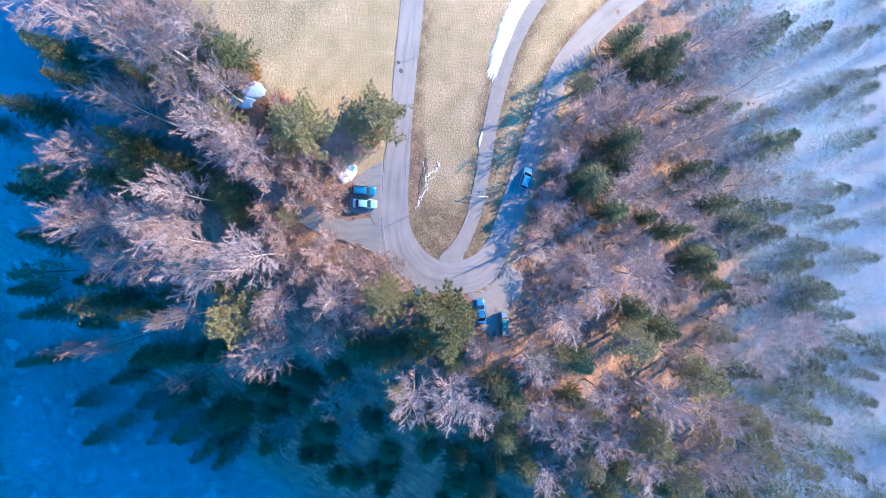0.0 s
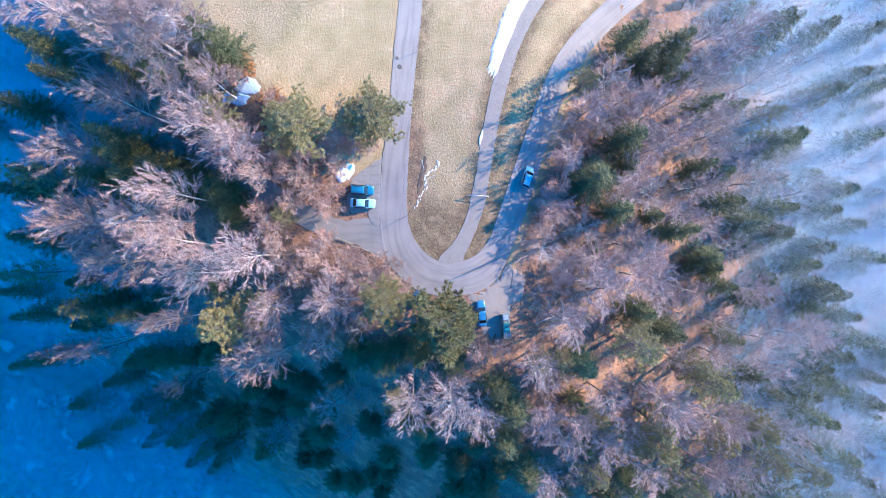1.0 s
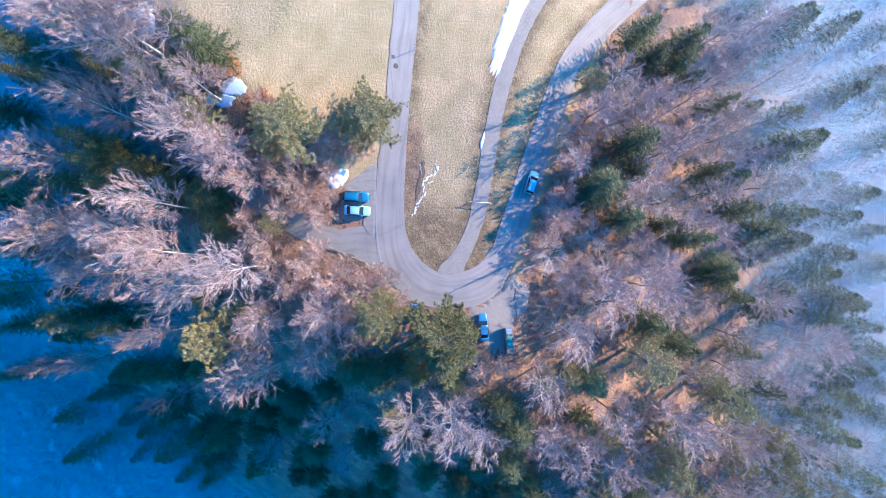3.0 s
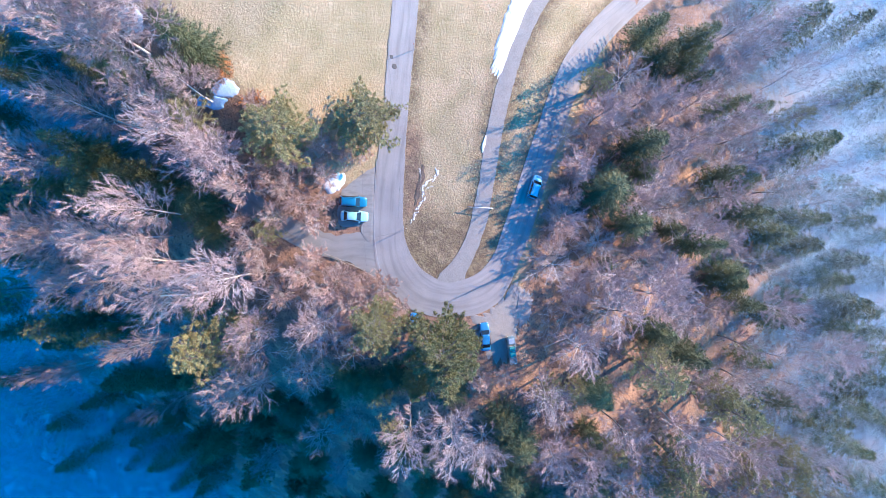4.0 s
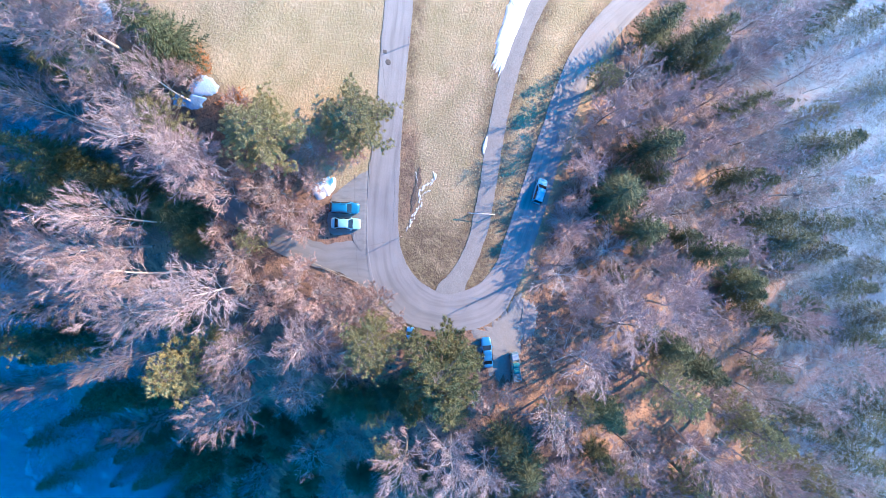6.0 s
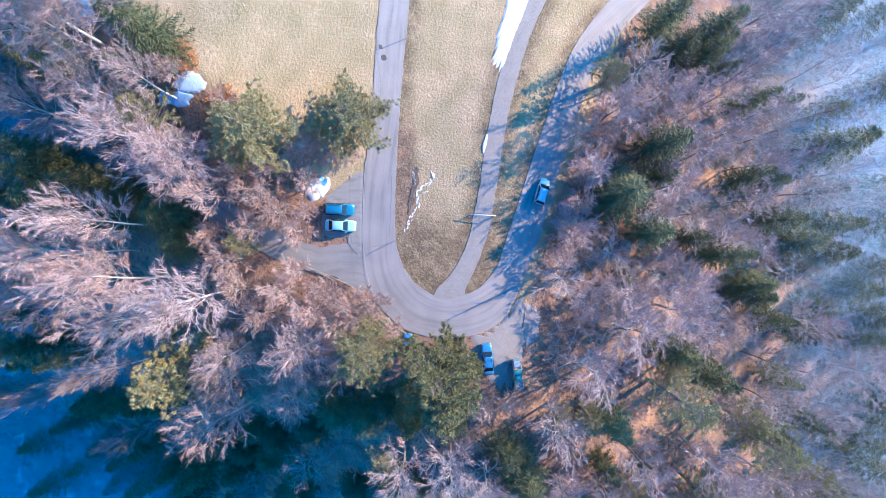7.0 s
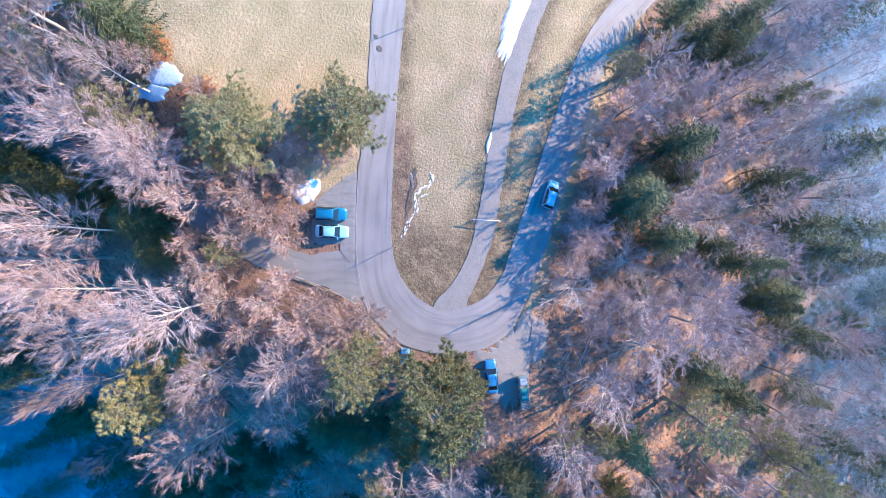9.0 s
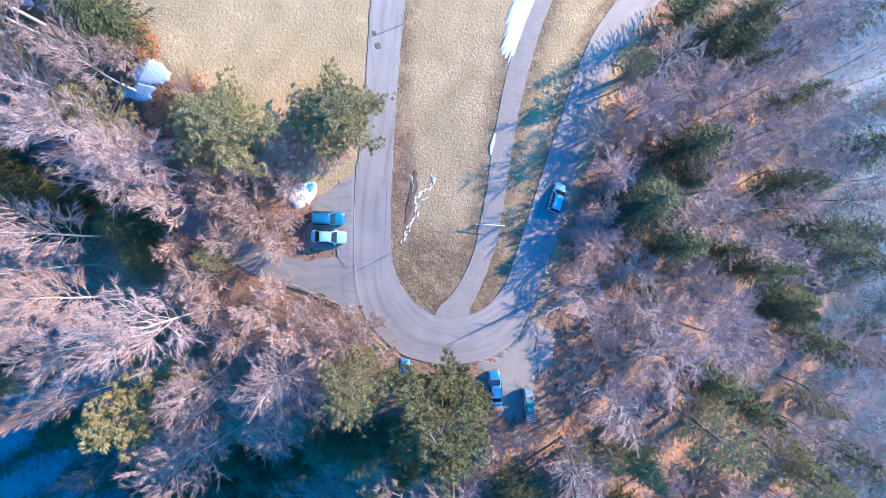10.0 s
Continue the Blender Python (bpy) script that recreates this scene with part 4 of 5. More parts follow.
orange = shrub_model(121, "low beech shrub that keeps its orange leaves", TWIGS_ORANGE, stems=14, blade=0.05)
plant([orange], [(-30.3, 29.0, 1.4, 1.2), (-29.9, 28.0, 1.9, 1.6), (-29.5, 27.1, 1.6, 1.3), (-27.4, 24.1, 2.2, 1.8), (-26.8, 23.8, 1.8, 1.5)], 4, 2.5)


# ---------- vehicles ----------
def paint(name, base):
    return material(name, base, 0.32, [(2.0, tuple(c * 0.85 for c in base), 0.5)], coat=0.6)


GLASS = material("tinted_glass", (0.015, 0.02, 0.025), 0.06, [(3.0, (0.03, 0.035, 0.04), 0.5)])
RUBBER = material("rubber", (0.025, 0.025, 0.025), 0.85, [(20, (0.05, 0.045, 0.04), 0.5)])
RIM = material("alloy", (0.55, 0.56, 0.57), 0.35, metal=0.9)
TRIM = material("black_trim", (0.03, 0.03, 0.032), 0.6, [(12, (0.05, 0.05, 0.05), 0.5)])
LAMP_CLEAR = material("lamp_glass", (0.75, 0.77, 0.78), 0.12)
LAMP_RED = material("tail_lamp_plastic", (0.35, 0.02, 0.015), 0.2)
PAINT_NAVY = paint("navy_paint", (0.02, 0.17, 0.33))
PAINT_PALE = paint("pale_blue_paint", (0.33, 0.66, 0.80))
PAINT_BLUE = paint("blue_paint", (0.04, 0.20, 0.42))
PAINT_SKY = paint("bright_blue_paint", (0.04, 0.22, 0.55))
# Pale car whose paint carries the blue cast of the shade.
PAINT_SHADE_BLUE = paint("shade_blue_paint", (0.22, 0.55, 0.72))


def slab(corners, thick):
    """A pane: four corners, thickened inwards along its normal."""
    a, b, c, d = (Vector(p) for p in corners)
    n = (b - a).cross(d - a).normalized() * thick
    v = [a, b, c, d] + [p - n for p in (a, b, c, d)]
    return v, [(0, 1, 2, 3), (7, 6, 5, 4), (0, 4, 5, 1), (1, 5, 6, 2), (2, 6, 7, 3), (3, 7, 4, 0)]


def bevelled(name, size, at, mat, bevel=0.03, segments=2):
    bm = bmesh.new()
    bmesh.ops.create_cube(bm, size=1)
    bmesh.ops.scale(bm, vec=size, verts=bm.verts)
    bmesh.ops.translate(bm, vec=at, verts=bm.verts)
    bmesh.ops.bevel(bm, geom=bm.edges, offset=bevel, segments=segments, affect="EDGES")
    me = bpy.data.meshes.new(name)
    bm.to_mesh(me)
    bm.free()
    me.materials.append(mat)
    return me


def loft(name, sections, mat):
    """Skin over closed rings of equal length, with the ends capped."""
    verts, faces, n = [p for ring in sections for p in ring], [], len(sections[0])
    for i in range(len(sections) - 1):
        for k in range(n):
            faces.append((i * n + k, i * n + (k + 1) % n, (i + 1) * n + (k + 1) % n, (i + 1) * n + k))
    faces += [tuple(range(n))[::-1], tuple(range(len(verts) - n, len(verts)))]
    return mesh_of(name, verts, faces, mat, True)


def wheel(parent, x, y, r=0.32, wide=0.2):
    tv, tf = [], []
    ring = [(0.62, -0.5), (0.94, -0.5), (1.0, -0.32), (1.0, 0.32), (0.94, 0.5), (0.62, 0.5)]
    for k in range(20):
        a = 2 * math.pi * k / 20
        tv += [Vector((math.cos(a) * r * f, w * wide, math.sin(a) * r * f)) for f, w in ring]
    for k in range(20):
        for j in range(6):
            tf.append((k * 6 + j, k * 6 + (j + 1) % 6, ((k + 1) % 20) * 6 + (j + 1) % 6, ((k + 1) % 20) * 6 + j))
    tyre = part("tyre", mesh_of("tyre", tv, tf, RUBBER, True), parent, "black rubber tyre", pose(x, y, r))
    rv, rf = [], []
    for w, f in ((-0.42, 0.62), (0.42, 0.62), (0.36, 0.5), (0.36, 0.12)):
        rv += [Vector((math.cos(math.pi * k / 10) * r * f, math.copysign(1, y) * w * wide, math.sin(math.pi * k / 10) * r * f)) for k in range(20)]
    for j in range(3):
        for k in range(20):
            rf.append((j * 20 + k, j * 20 + (k + 1) % 20, (j + 1) * 20 + (k + 1) % 20, (j + 1) * 20 + k))
    rf.append(tuple(range(60, 80)))
    part("rim", mesh_of("rim", rv, rf, RIM), tyre, "grey alloy rim")


def car(label, place, heading, mat, length=4.3, width=1.76, height=1.47, estate=False, group="parked cars"):
    """A passenger car; x points to its front."""
    x0, y0 = place
    ob = thing("car", label, "car", group)
    h, w, belt = length / 2, width / 2, height * 0.62
    bonnet = belt * 0.93
    stations = [(-h, 0.72, 0.62), (-h + 0.12, 0.86, 0.88), (-h + 0.5, 0.96, 0.98), (-h * 0.45, 1.0, 1.0), (0.1, 1.0, 1.0), (h * 0.42, 0.99, 0.985),
                (h * 0.62, 0.97, 0.95), (h - 0.35, 0.9, 0.87), (h - 0.1, 0.78, 0.76), (h, 0.62, 0.6)]
    rings = []
    for x, fw, ft in stations:
        a, t = w * fw, belt * ft
        half = [(0.0, t + 0.03), (a * 0.55, t + 0.02), (a * 0.86, t - 0.02), (a * 0.97, t - 0.1), (a, t * 0.62), (a * 0.97, 0.32), (a * 0.86, 0.2), (0.0, 0.19)]
        rings.append([Vector((x, y, z)) for y, z in half] + [Vector((x, -y, z)) for y, z in half[-2:0:-1]])
    body = part("body", loft("body", rings, mat), ob)
    xa, xb = h * 0.50, h * 0.14
    xc, xd = (-h * 0.80, -h * 0.95) if estate else (-h * 0.44, -h * 0.74)
    wb, wr = w * 0.93, w * 0.72
    cabin = []
    for f in (0.0, 0.35, 0.7, 0.92, 1.0):
        fx, rx, hw, z = xa + (xb - xa) * f, xd + (xc - xd) * f, wb + (wr - wb) * f, belt - 0.04 + (height - belt + 0.02) * f
        if f == 1.0:
            fx, rx, hw = fx - 0.08, rx + 0.08, hw - 0.07
        bow = 0.07 * (1 - 0.4 * f)
        cabin.append([Vector(p) for p in ((fx - bow, hw, z), (fx + bow * 0.4, hw * 0.5, z), (fx + bow * 0.6, 0, z), (fx + bow * 0.4, -hw * 0.5, z), (fx - bow, -hw, z), (0, -hw * 1.01, z),
                                          (rx + bow, -hw, z), (rx - bow * 0.3, 0, z), (rx + bow, hw, z), (0, hw * 1.01, z))])
    part("cabin", loft("cabin", cabin, mat), ob)

    def at(f, fx, side):
        """A spot on the cabin's skin."""
        z = belt + (height - belt) * f
        return Vector((fx, side * (wb + (wr - wb) * f) + side * 0.012, z))

    lo, hi, e = 0.08, 0.86, 0.035
    fl, fh, rl, rh = xa + (xb - xa) * lo + e, xa + (xb - xa) * hi + e, xd + (xc - xd) * lo - e, xd + (xc - xd) * hi - e
    yl, yh = (wb + (wr - wb) * lo) * 0.9, (wb + (wr - wb) * hi) * 0.9
    zl, zh = belt + (height - belt) * lo, belt + (height - belt) * hi
    part("windscreen", mesh_of("windscreen", *slab([(fl, -yl, zl), (fl, yl, zl), (fh, yh, zh), (fh, -yh, zh)], 0.05), GLASS), ob, "dark tinted windscreen")
    part("rear_window", mesh_of("rear_window", *slab([(rl, yl, zl), (rl, -yl, zl), (rh, -yh, zh), (rh, yh, zh)], 0.05), GLASS), ob, "dark tinted rear window")
    for side in (-1, 1):
        ends = [(fl - 0.22, fh - 0.14), (rl + 0.2, rh + 0.16)]
        cut = (ends[0][0] + ends[1][0]) / 2
        for (a, b), (c, d) in (((ends[0][0], ends[0][1]), (cut + 0.04, cut + 0.04)), ((cut - 0.04, cut - 0.04), (ends[1][0], ends[1][1]))):
            quad = [at(lo, a, side), at(hi, b, side), at(hi, d, side), at(lo, c, side)]
            part("side_window", mesh_of("side_window", *slab(quad if side > 0 else quad[::-1], 0.05), GLASS), ob, "dark tinted side window")
        part("mirror", bevelled("mirror", (0.14, 0.2, 0.13), (xa - 0.28, side * (w + 0.07), belt + 0.05), mat, 0.035), ob)
        part("headlight", bevelled("headlight", (0.22, 0.34, 0.13), (h - 0.16, side * w * 0.58, bonnet * 0.68), LAMP_CLEAR, 0.03), ob, "clear glass headlight")
        part("tail_light", bevelled("tail_light", (0.16, 0.28, 0.2), (-h + 0.12, side * w * 0.66, belt * 0.72), LAMP_RED, 0.03), ob, "red tail light")
        for x in (h * 0.62, -h * 0.6):
            wheel(ob, x, side * (w - 0.1))
    part("front_bumper", bevelled("front_bumper", (0.2, width * 0.7, 0.16), (h - 0.08, 0, 0.34), TRIM, 0.05), ob, "black lower bumper")
    part("rear_bumper", bevelled("rear_bumper", (0.2, width * 0.78, 0.16), (-h + 0.06, 0, 0.36), TRIM, 0.05), ob, "black lower bumper")
    for side in (-1, 1):
        part("roof_rail", bevelled("roof_rail", (abs(xb - xc) * 0.8, 0.035, 0.035), ((xb + xc) / 2, side * wr * 0.86, height + 0.01), TRIM if estate else mat, 0.01, 1), ob)
    ob.matrix_basis = resting(x0, y0, heading, 1.3)
    return ob


def resting(x, y, heading, base):
    """A pose on the ground at (x, y), tilted with the slope, with the front at heading degrees."""
    f = Vector((math.cos(radians(heading)), math.sin(radians(heading)), 0))
    s = Vector((-f.y, f.x, 0))
    up_f = (ground_z(x + f.x * base, y + f.y * base) - ground_z(x - f.x * base, y - f.y * base)) / (2 * base)
    up_s = (ground_z(x + s.x, y + s.y) - ground_z(x - s.x, y - s.y)) / 2
    ex, ey = (f + Vector((0, 0, up_f))).normalized(), (s + Vector((0, 0, up_s))).normalized()
    ez = ex.cross(ey).normalized()
    ey = ez.cross(ex)
    m = Matrix((ex, ey, ez)).transposed().to_4x4()
    return Matrix.Translation((x, y, ground_z(x, y) + 0.07)) @ m


car("navy estate car parked in the bay", (-14.5, 10.7), -3, PAINT_NAVY, 4.5, 1.78, 1.5, True)
car("pale blue saloon car parked in the bay", (-14.3, 8.3), -3, PAINT_PALE, 4.5, 1.76, 1.43)
car("dark blue saloon car parked on the gravel lay-by", (6.9, -11.5), 94, PAINT_BLUE, 4.7, 1.68, 1.43)
car("small bright blue car half hidden under trees", (-4.75, -8.8), 82, PAINT_SKY, 2.7, 1.36, 1.42, True)
car("pale hatchback on the shaded road, the shade's blue put into its paint", (15.3, 13.2), 72, PAINT_SHADE_BLUE, 4.0, 1.72, 1.5, True, "cars on the road")

TEAL = material("teal_tarpaulin", (0.04, 0.24, 0.23), 0.6, [(3, (0.07, 0.32, 0.30), 0.6), (15, (0.04, 0.25, 0.24), 0.4)], (9, 0.03))
PALE_METAL = material("galvanised_rail", (0.52, 0.55, 0.57), 0.45, [(8, (0.40, 0.42, 0.44), 0.6)], metal=0.5)
TRUCK_GREY = paint("grey_green_paint", (0.20, 0.28, 0.29))
PLANK = material("weathered_plank", (0.34, 0.29, 0.24), 0.85, [(2, (0.24, 0.20, 0.17), 0.7), (18, (0.42, 0.38, 0.33), 0.5)], (30, 0.01))


def flatbed_truck(label, place, heading):
    ob = thing("flatbed_truck", label, "truck", "parked cars")
    part("chassis", bevelled("chassis", (5.0, 0.9, 0.22), (-0.1, 0, 0.5), TRIM, 0.03), ob)
    cab = part("cab", bevelled("cab", (1.5, 1.66, 1.25), (1.7, 0, 1.18), TRUCK_GREY, 0.14, 3), ob, "grey-green cab")
    part("windscreen", mesh_of("windscreen", *slab([(2.44, -0.68, 1.2), (2.44, 0.68, 1.2), (2.36, 0.6, 1.68), (2.36, -0.6, 1.68)], 0.05), GLASS), cab)
    part("roof_panel", bevelled("roof_panel", (0.95, 1.3, 0.05), (1.65, 0, 1.82), PALE_METAL, 0.02), cab, "pale roof panel")
    part("bed", bevelled("bed", (3.5, 1.74, 0.12), (-0.95, 0, 0.82), PLANK, 0.02), ob, "worn plank bed")
    for side in (-1, 1):
        part("side_board", bevelled("side_board", (3.5, 0.05, 0.34), (-0.95, side * 0.87, 1.05), TRUCK_GREY, 0.015), ob)
        part("headlight", bevelled("headlight", (0.1, 0.26, 0.16), (2.42, side * 0.6, 0.78), LAMP_CLEAR, 0.02), ob)
        for x in (1.65, -1.55):
            wheel(ob, x, side * 0.78, 0.34, 0.22)
    for x in (0.15, -0.85):
        bale = part("crate", bevelled("crate", (0.86, 1.3, 0.75), (x, 0, 1.27), TEAL, 0.06, 2), ob, "teal covered crate")
        part("frame", bevelled("frame", (0.07, 1.42, 0.07), (x + 0.5, 0, 1.68), PALE_METAL, 0.015), bale)
    for k in range(6):
        part("rack_bar", bevelled("rack_bar", (0.06, 1.6, 0.06), (-1.45 - 0.24 * k, 0, 1.5), PALE_METAL, 0.012), ob, "galvanised bar")
    for side in (-1, 1):
        part("rack_rail", bevelled("rack_rail", (3.3, 0.06, 0.06), (-0.95, side * 0.8, 1.56), PALE_METAL, 0.012), ob, "galvanised rail")
        for x in (0.6, -0.4, -1.4, -2.6):
            part("rack_post", bevelled("rack_post", (0.05, 0.05, 0.7), (x, side * 0.8, 1.2), PALE_METAL, 0.01), ob)
    ob.matrix_basis = resting(*place, heading, 1.6) @ Matrix.Diagonal((0.88, 0.7, 0.86, 1))
    return ob


flatbed_truck("grey-green flatbed truck loaded with teal crates on the lay-by", (11.2, -13.6), 97)

# ---------- barrier, stakes, rail, road details ----------
WHITE_PAINTED = material("white_painted_steel", (0.74, 0.74, 0.73), 0.45, [(5, (0.55, 0.54, 0.52), 0.5)])
DARK_STEEL = material("dark_steel", (0.12, 0.12, 0.12), 0.55, [(6, (0.2, 0.15, 0.12), 0.6)], metal=0.5)


def rod(a, b, r, mat, name, sides=8):
    v, f = [], []
    a, b = Vector(a), Vector(b)
    tube(v, f, [a, a.lerp(b, 0.5), b], [r, r, r], sides)
    f += [tuple(range(sides))[::-1], tuple(range(2 * sides, 3 * sides))]
    return mesh_of(name, v, f, mat, True)


def barrier():
    z = ground_z(5, 9.7)
    ob = thing("barrier", "white swing barrier closed across the gravel track", "barrier", at=pose(4.7, 9.75, z))
    part("pivot_post", bevelled("pivot_post", (0.13, 0.13, 1.2), (0, 0, 0.5), WHITE_PAINTED, 0.02), ob)
    part("rest_post", bevelled("rest_post", (0.12, 0.12, 1.5), (3.45, -0.2, 0.2), DARK_STEEL, 0.02), ob, "dark steel rest post")
    part("boom", rod((-0.5, 0.04, 1.0), (3.6, -0.22, 1.0), 0.055, WHITE_PAINTED, "boom"), ob, "white boom")
    part("counterweight", bevelled("counterweight", (0.26, 0.16, 0.16), (-0.55, 0.05, 1.0), DARK_STEEL, 0.03), ob, "dark counterweight")
    part("brace", rod((0.05, 0, 0.4), (0.9, -0.06, 0.98), 0.03, WHITE_PAINTED, "brace"), ob)


barrier()


def snow_stake(x, y):
    ob = thing("snow_stake", "thin wooden snow stake at the road edge", "snow stake", "snow stakes", pose(x, y, ground_z(x, y), 1.5, -1))
    part("stake", rod((0, 0, -0.4), (0, 0, 2.6), 0.04, PLANK, "stake", 6), ob)
    part("band", rod((0, 0, 2.6), (0, 0, 2.9), 0.046, LAMP_RED, "band", 6), ob, "red painted tip")


for spot in ((-5.9, 6.3), (-4.3, 34.6), (11.6, -1.0), (-10.9, 22.0)):
    snow_stake(*spot)

GUARD_LINE = [(-20.4, 2.7), (-16.1, 1.0), (-11.3, -1.5), (-9.2, -4.2), (-6.6, -6.5), (-3.5, -8.4)]


def guard_rail():
    ob = thing("guard_rail", "low weathered wooden guard rail along the road edge", "guard rail")
    run = spline(GUARD_LINE, 6)
    for i, p in enumerate(run):
        if i % 3 == 0:
            part("post", bevelled("post", (0.12, 0.12, 0.8), (0, 0, 0.0), PLANK, 0.02), ob, at=pose(p.x, p.y, ground_z(p.x, p.y)))
        if i % 3 == 0 and i + 3 < len(run):
            q = run[i + 3]
            part("rail", rod((p.x, p.y, ground_z(p.x, p.y) + 0.32), (q.x, q.y, ground_z(q.x, q.y) + 0.32), 0.05, PLANK, "rail"), ob)


guard_rail()

PALE_LINE = material("worn_road_paint", (0.40, 0.39, 0.38), 0.8, [(1.2, (0.28, 0.27, 0.27), 0.8), (14, (0.34, 0.33, 0.33), 0.6)])
TAR = material("seam_and_shadow", (0.14, 0.14, 0.14), 0.7, [(3, (0.22, 0.22, 0.22), 0.8)])
IRON = material("cast_iron", (0.10, 0.095, 0.09), 0.55, [(10, (0.17, 0.14, 0.12), 0.6)], (40, 0.02), metal=0.6)
road = bpy.data.objects["road"]


def stripe(name, points, wide, mat, lift, parent, steps=10, shake=0.0):
    run = spline(points, steps)
    a, b = [], []
    for i, p in enumerate(run):
        way = (run[min(i + 1, len(run) - 1)] - run[max(i - 1, 0)]).normalized()
        n = Vector((-way.y, way.x))
        p = p + n * shake * noise.noise(Vector((p.x * 1.3, p.y * 1.3, 0)))
        a.append(p - n * wide / 2)
        b.append(p + n * wide / 2)
    return part(name, ribbon(name, a, b, lift, mat, 1), parent)


stripe("edge_line", [(-10.6, 17.6), (-10.9, 14.0), (-11.1, 9.7), (-11.1, 5.3), (-10.5, 0.9), (-9.7, -2.0)], 0.09, PALE_LINE, 0.058, road)
# Dark line painted along the snow stake's shadow; the lines below are tar seams.
stripe("seam_and_shadow", [(-10.6, 4.9), (-9.1, 5.3), (-7.6, 5.6), (-6.5, 6.0)], 0.05, TAR, 0.058, road, shake=0.12)
stripe("seam_and_shadow", [(-6.9, 16.9), (-6.9, 13.3), (-7.1, 9.7), (-7.2, 6.7)], 0.05, TAR, 0.058, road, shake=0.15)
stripe("seam_and_shadow", [(-8.0, 36.5), (-8.4, 33.0), (-8.1, 28.7), (-8.4, 24.0), (-8.7, 19.8)], 0.05, TAR, 0.058, road, shake=0.2)
stripe("seam_and_shadow", [(-12.9, 15.6), (-13.0, 11.1), (-12.9, 6.8), (-12.7, 3.1), (-12.4, 0.2)], 0.05, TAR, 0.034, bpy.data.objects["side_road"], shake=0.25)
for (x, y), r, square in (((-7.5, 31.8), 0.45, False), ((-7.9, 33.1), 0.4, True)):
    corners = 4 if square else 12
    rim = [(x + r * math.cos(0.8 + 6.283 * k / corners), y + r * math.sin(0.8 + 6.283 * k / corners)) for k in range(corners)]
    name = "drain_grate" if square else "manhole_cover"
    part(name, patch(name, rim, 0.06, IRON, 0.0, 0.0, 1 if square else 3), road, "dark iron drain grate" if square else "round iron manhole cover")

# ---------- fallen wood, loose branches, stumps ----------
def log(x, y, heading, long, r, mat, label):
    ob = thing("log", label, "log", "fallen wood", pose(x, y, 0))
    d = Vector((math.cos(radians(heading)), math.sin(radians(heading)))) * long / 2
    a, b = Vector((x, y)) - d, Vector((x, y)) + d
    v, f = [], []
    pts = [Vector((-d.x, -d.y, ground_z(a.x, a.y) + r)), Vector((0.1, 0.1, ground_z(x, y) + r)), Vector((d.x, d.y, ground_z(b.x, b.y) + r))]
    tube(v, f, pts, [r, r * 0.85, r * 0.55], 7)
    f += [tuple(range(7))[::-1], tuple(range(14, 21))]
    part("stem", mesh_of("stem", v, f, mat, True), ob)


for x, y, heading, long in ((23.0, -16.5, 40, 5), (19.0, -13.0, 20, 4), (32.0, 14.5, 27, 8), (33.0, 13.4, 30, 7), (26.0, -14.5, -55, 6), (41.5, 4.0, 25, 5), (20.5, -8.5, 65, 4)):
    log(x, y, heading, long, 0.1, BRANCH, "fallen trunk lying on the leaf litter")
for x, y, heading, long in ((-16.8, 0.9, -25, 3.2), (-15.6, 0.2, 15, 2.4), (-17.5, 0.3, 50, 2.0), (-5.2, -11.6, 60, 2.4), (12.6, -5.6, 80, 3)):
    log(x, y, heading, long, 0.07, PLANK, "pale broken branch lying beside the road")

# ---------- tufts of dry grass on the meadow ----------
STRAW = material("dry_grass", (0.46, 0.38, 0.21), 0.9, [(0.3, (0.38, 0.34, 0.16), 0.7), (2.0, (0.52, 0.43, 0.26), 0.6)])


def meadow_grass(tufts):
    rng = random.Random(8)
    verts, faces = [], []
    made = 0
    while made < tufts:
        x, y = rng.uniform(-48, 26), rng.uniform(-2, 52)
        d = -0.66 * (x + 27) - 0.75 * (y - 26) if x < -9.5 else -10
        if d > 1.5 or x > 11.5 + 0.4 * (y + 4):
            continue
        if y < 13 and -8 < x < 12 and rng.random() < 1 - soft_step(6, 13, y):
            continue
        if -6.8 < x < -3.4 and 6 < y < 24 and rng.random() < 0.85:
            continue
        q = Vector((x, y))
        if any(on_strip(q, a, b) for a, b in ((outer, inner), (left, right))):
            continue
        made += 1
        z = ground_z(x, y) - 0.05
        for j in range(5):
            a = rng.uniform(0, 6.283)
            s = len(verts)
            p = Vector((x + rng.uniform(-0.2, 0.2), y + rng.uniform(-0.2, 0.2), z))
            way = Vector((math.cos(a), math.sin(a), rng.uniform(0.3, 0.8))) * rng.uniform(0.07, 0.16)
            side = Vector((-math.sin(a), math.cos(a), 0)) * rng.uniform(0.02, 0.045)
            verts += [p - side, p + side, p + way]
            faces.append((s, s + 1, s + 2))
    return tagged(new("grass", mesh_of("grass", verts, faces, STRAW)), "tufts of dry straw-coloured meadow grass", "grass", kind="stuff")


def on_strip(q, a, b):
    """Whether q lies on the strip between two lines."""
    for i in range(0, len(a) - 1, 4):
        mid = (a[i] + b[i]) / 2
        if (q - mid).length < (a[i] - b[i]).length / 2 + 0.15:
            return True
    return False


meadow_grass(13000)


# ---------- haze imitated by opaque tinted strands among the trees of the slope and of the valley ---
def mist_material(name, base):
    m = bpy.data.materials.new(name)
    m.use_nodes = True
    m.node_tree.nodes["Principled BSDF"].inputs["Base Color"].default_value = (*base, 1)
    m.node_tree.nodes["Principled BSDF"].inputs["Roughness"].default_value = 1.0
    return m


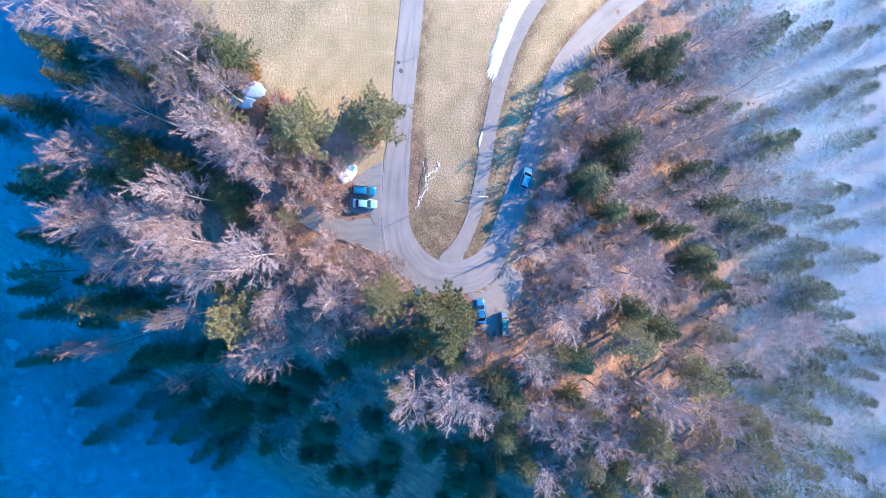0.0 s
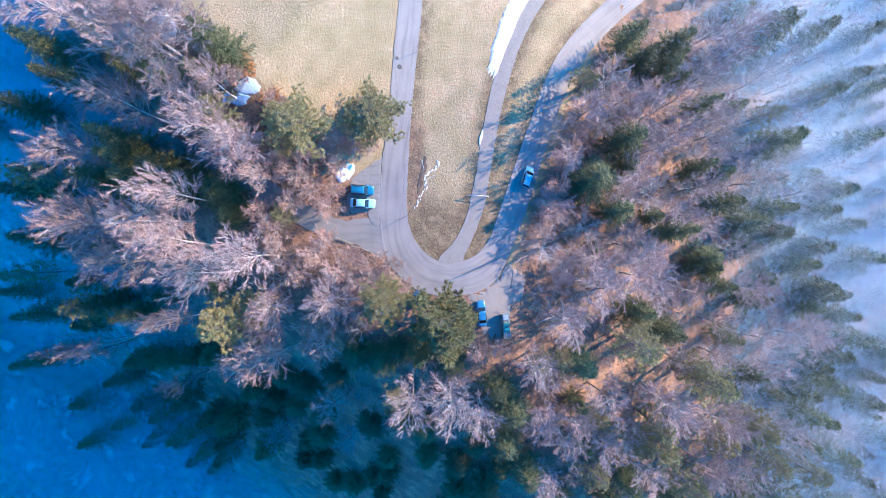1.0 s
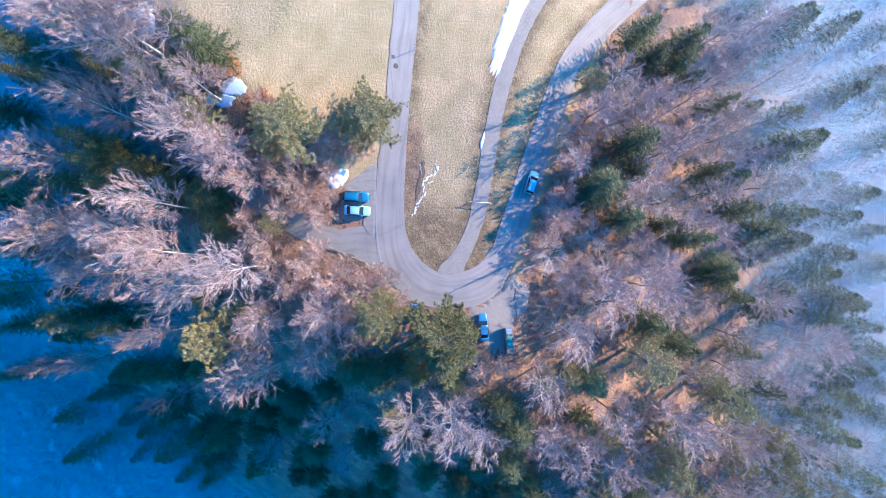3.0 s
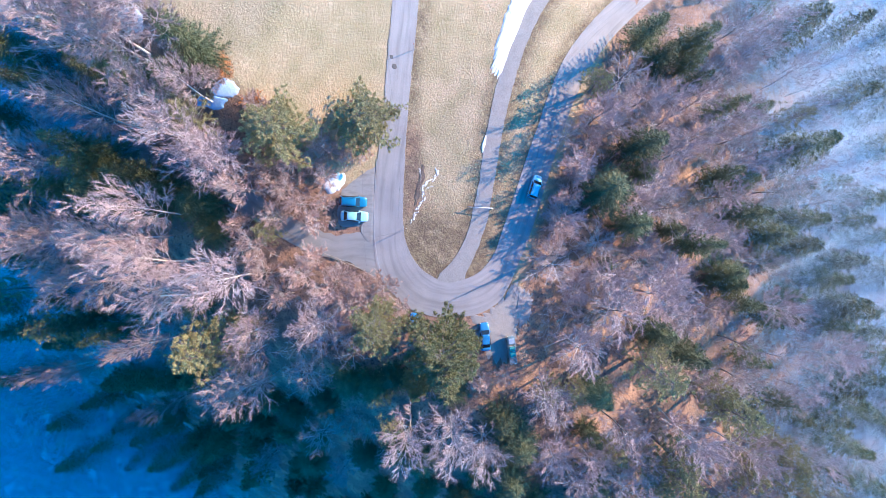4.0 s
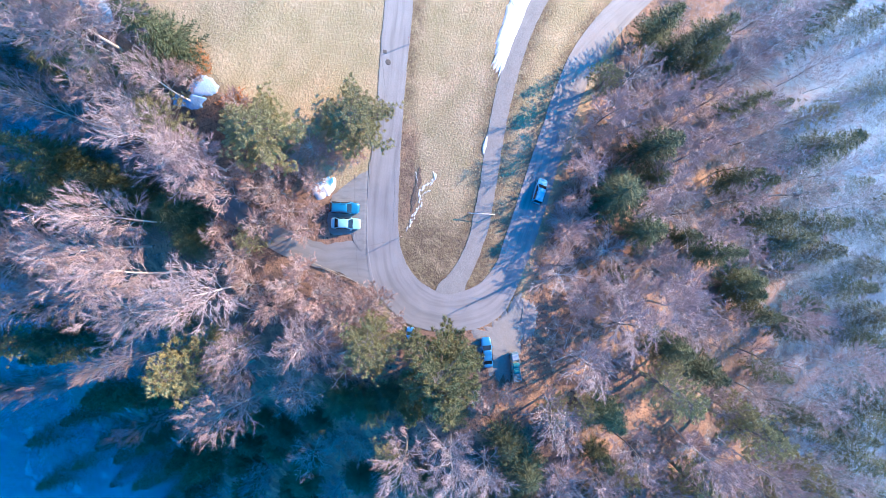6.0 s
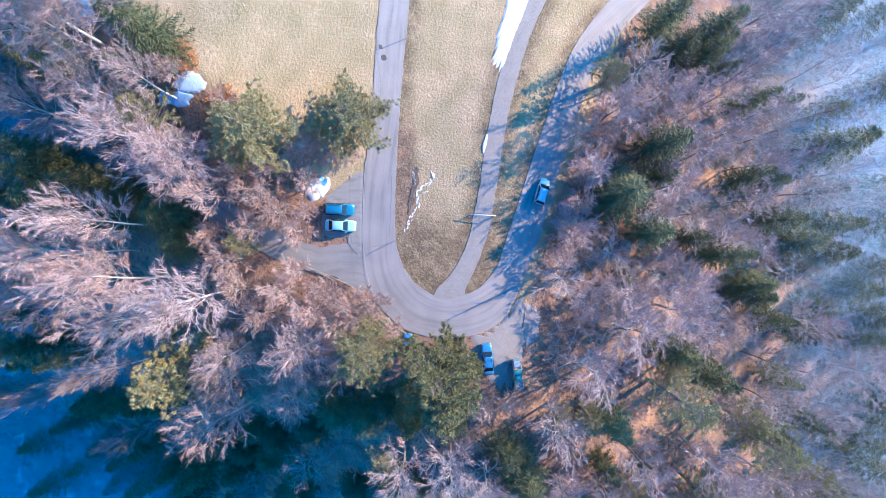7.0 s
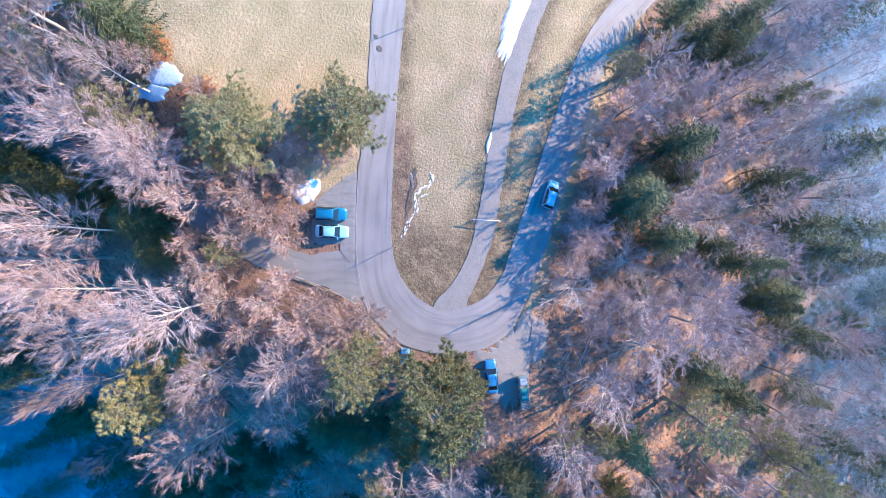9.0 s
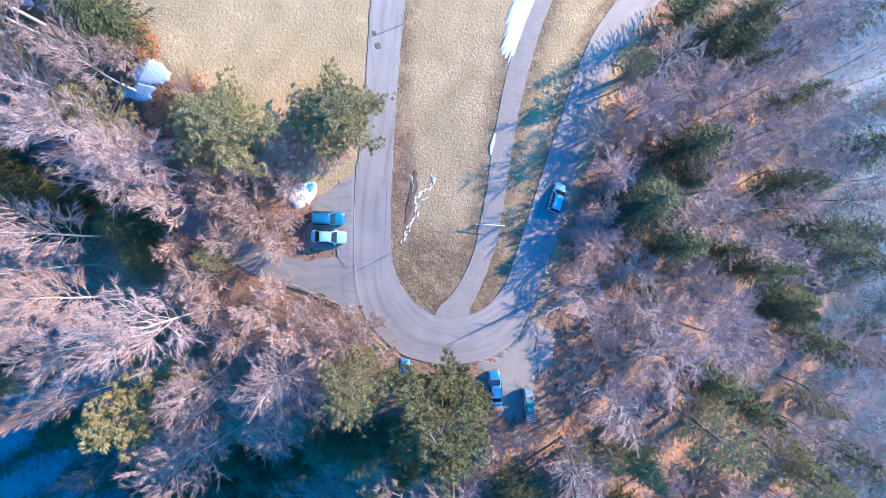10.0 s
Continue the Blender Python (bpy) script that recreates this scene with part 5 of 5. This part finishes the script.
# Shade's blue and the sun's paleness are put into two colours of one mist.
SHADED_MIST = mist_material("mist", (0.40, 0.62, 0.82))
SUNLIT_MIST = mist_material("sunlit_mist", (0.58, 0.78, 0.95))


def haze_strands(label, seed, tries, x_range, y_range, density, low, high, mat=SHADED_MIST):
    """Fine drawn-out opaque strands that imitate haze, thicker where density(x, y) is higher."""
    rng = random.Random(seed)
    verts, faces = [], []
    for n in range(tries):
        x, y = rng.uniform(*x_range), rng.uniform(*y_range)
        if rng.random() > density(x, y) * (0.75 + 0.6 * noise.noise(Vector((x * 0.06, y * 0.06, seed)))):
            continue
        up = low + (high - low) * rng.random() ** 1.3
        a, long = rng.uniform(0, 6.283), rng.uniform(10, 17)
        way, side = Vector((math.cos(a), math.sin(a), 0)), Vector((-math.sin(a), math.cos(a), 0)) * 0.0018
        ends = [Vector((x, y, 0)) - way * long - side, Vector((x, y, 0)) - way * long + side, Vector((x, y, 0)) + way * long]
        s = len(verts)
        verts += [Vector((p.x, p.y, ground_z(p.x, p.y) + up + rng.uniform(-1, 1))) for p in ends[1:]]
        verts.insert(s, verts[s] - side * 2)
        faces.append((s, s + 1, s + 2))
    return tagged(new("mist", mesh_of("mist", verts, faces, mat)), label, "mist", kind="stuff")


haze_strands("opaque pale strands standing in for sunlit haze over the wooded slope", 3, 300000, (40, 130), (-75, 75), lambda x, y: min(0.46, max(0.8 * soft_step(52, 116, x + 0.42 * y) ** 1.1, 0.3 * soft_step(50, 95, x) * (1 - soft_step(-25, 5, y)))), 3, 23, SUNLIT_MIST)
haze_strands("opaque bluish strands standing in for low haze between the trees of the slope", 5, 120000, (44, 130), (-75, 75), lambda x, y: 0.6 * soft_step(46, 78, x), 1, 10)
haze_strands("opaque bluish strands standing in for haze in the shaded valley", 4, 330000, (-130, 10), (-90, 60), lambda x, y: 0.75 * soft_step(60, 116, -0.6 * x - 0.8 * y) + 0.22 * soft_step(55, 100, -x) * soft_step(-30, 20, y), 4, 18)
haze_strands("opaque blue strands standing in for haze low in the shade under the trees", 6, 120000, (-125, -30), (-25, 60), lambda x, y: (0.35 + 0.55 * soft_step(8, 24, y)) * soft_step(44, 72, -x) * (1 - soft_step(-6, 2, 0.66 * (x + 27) + 0.75 * (y - 26))), 2, 8)
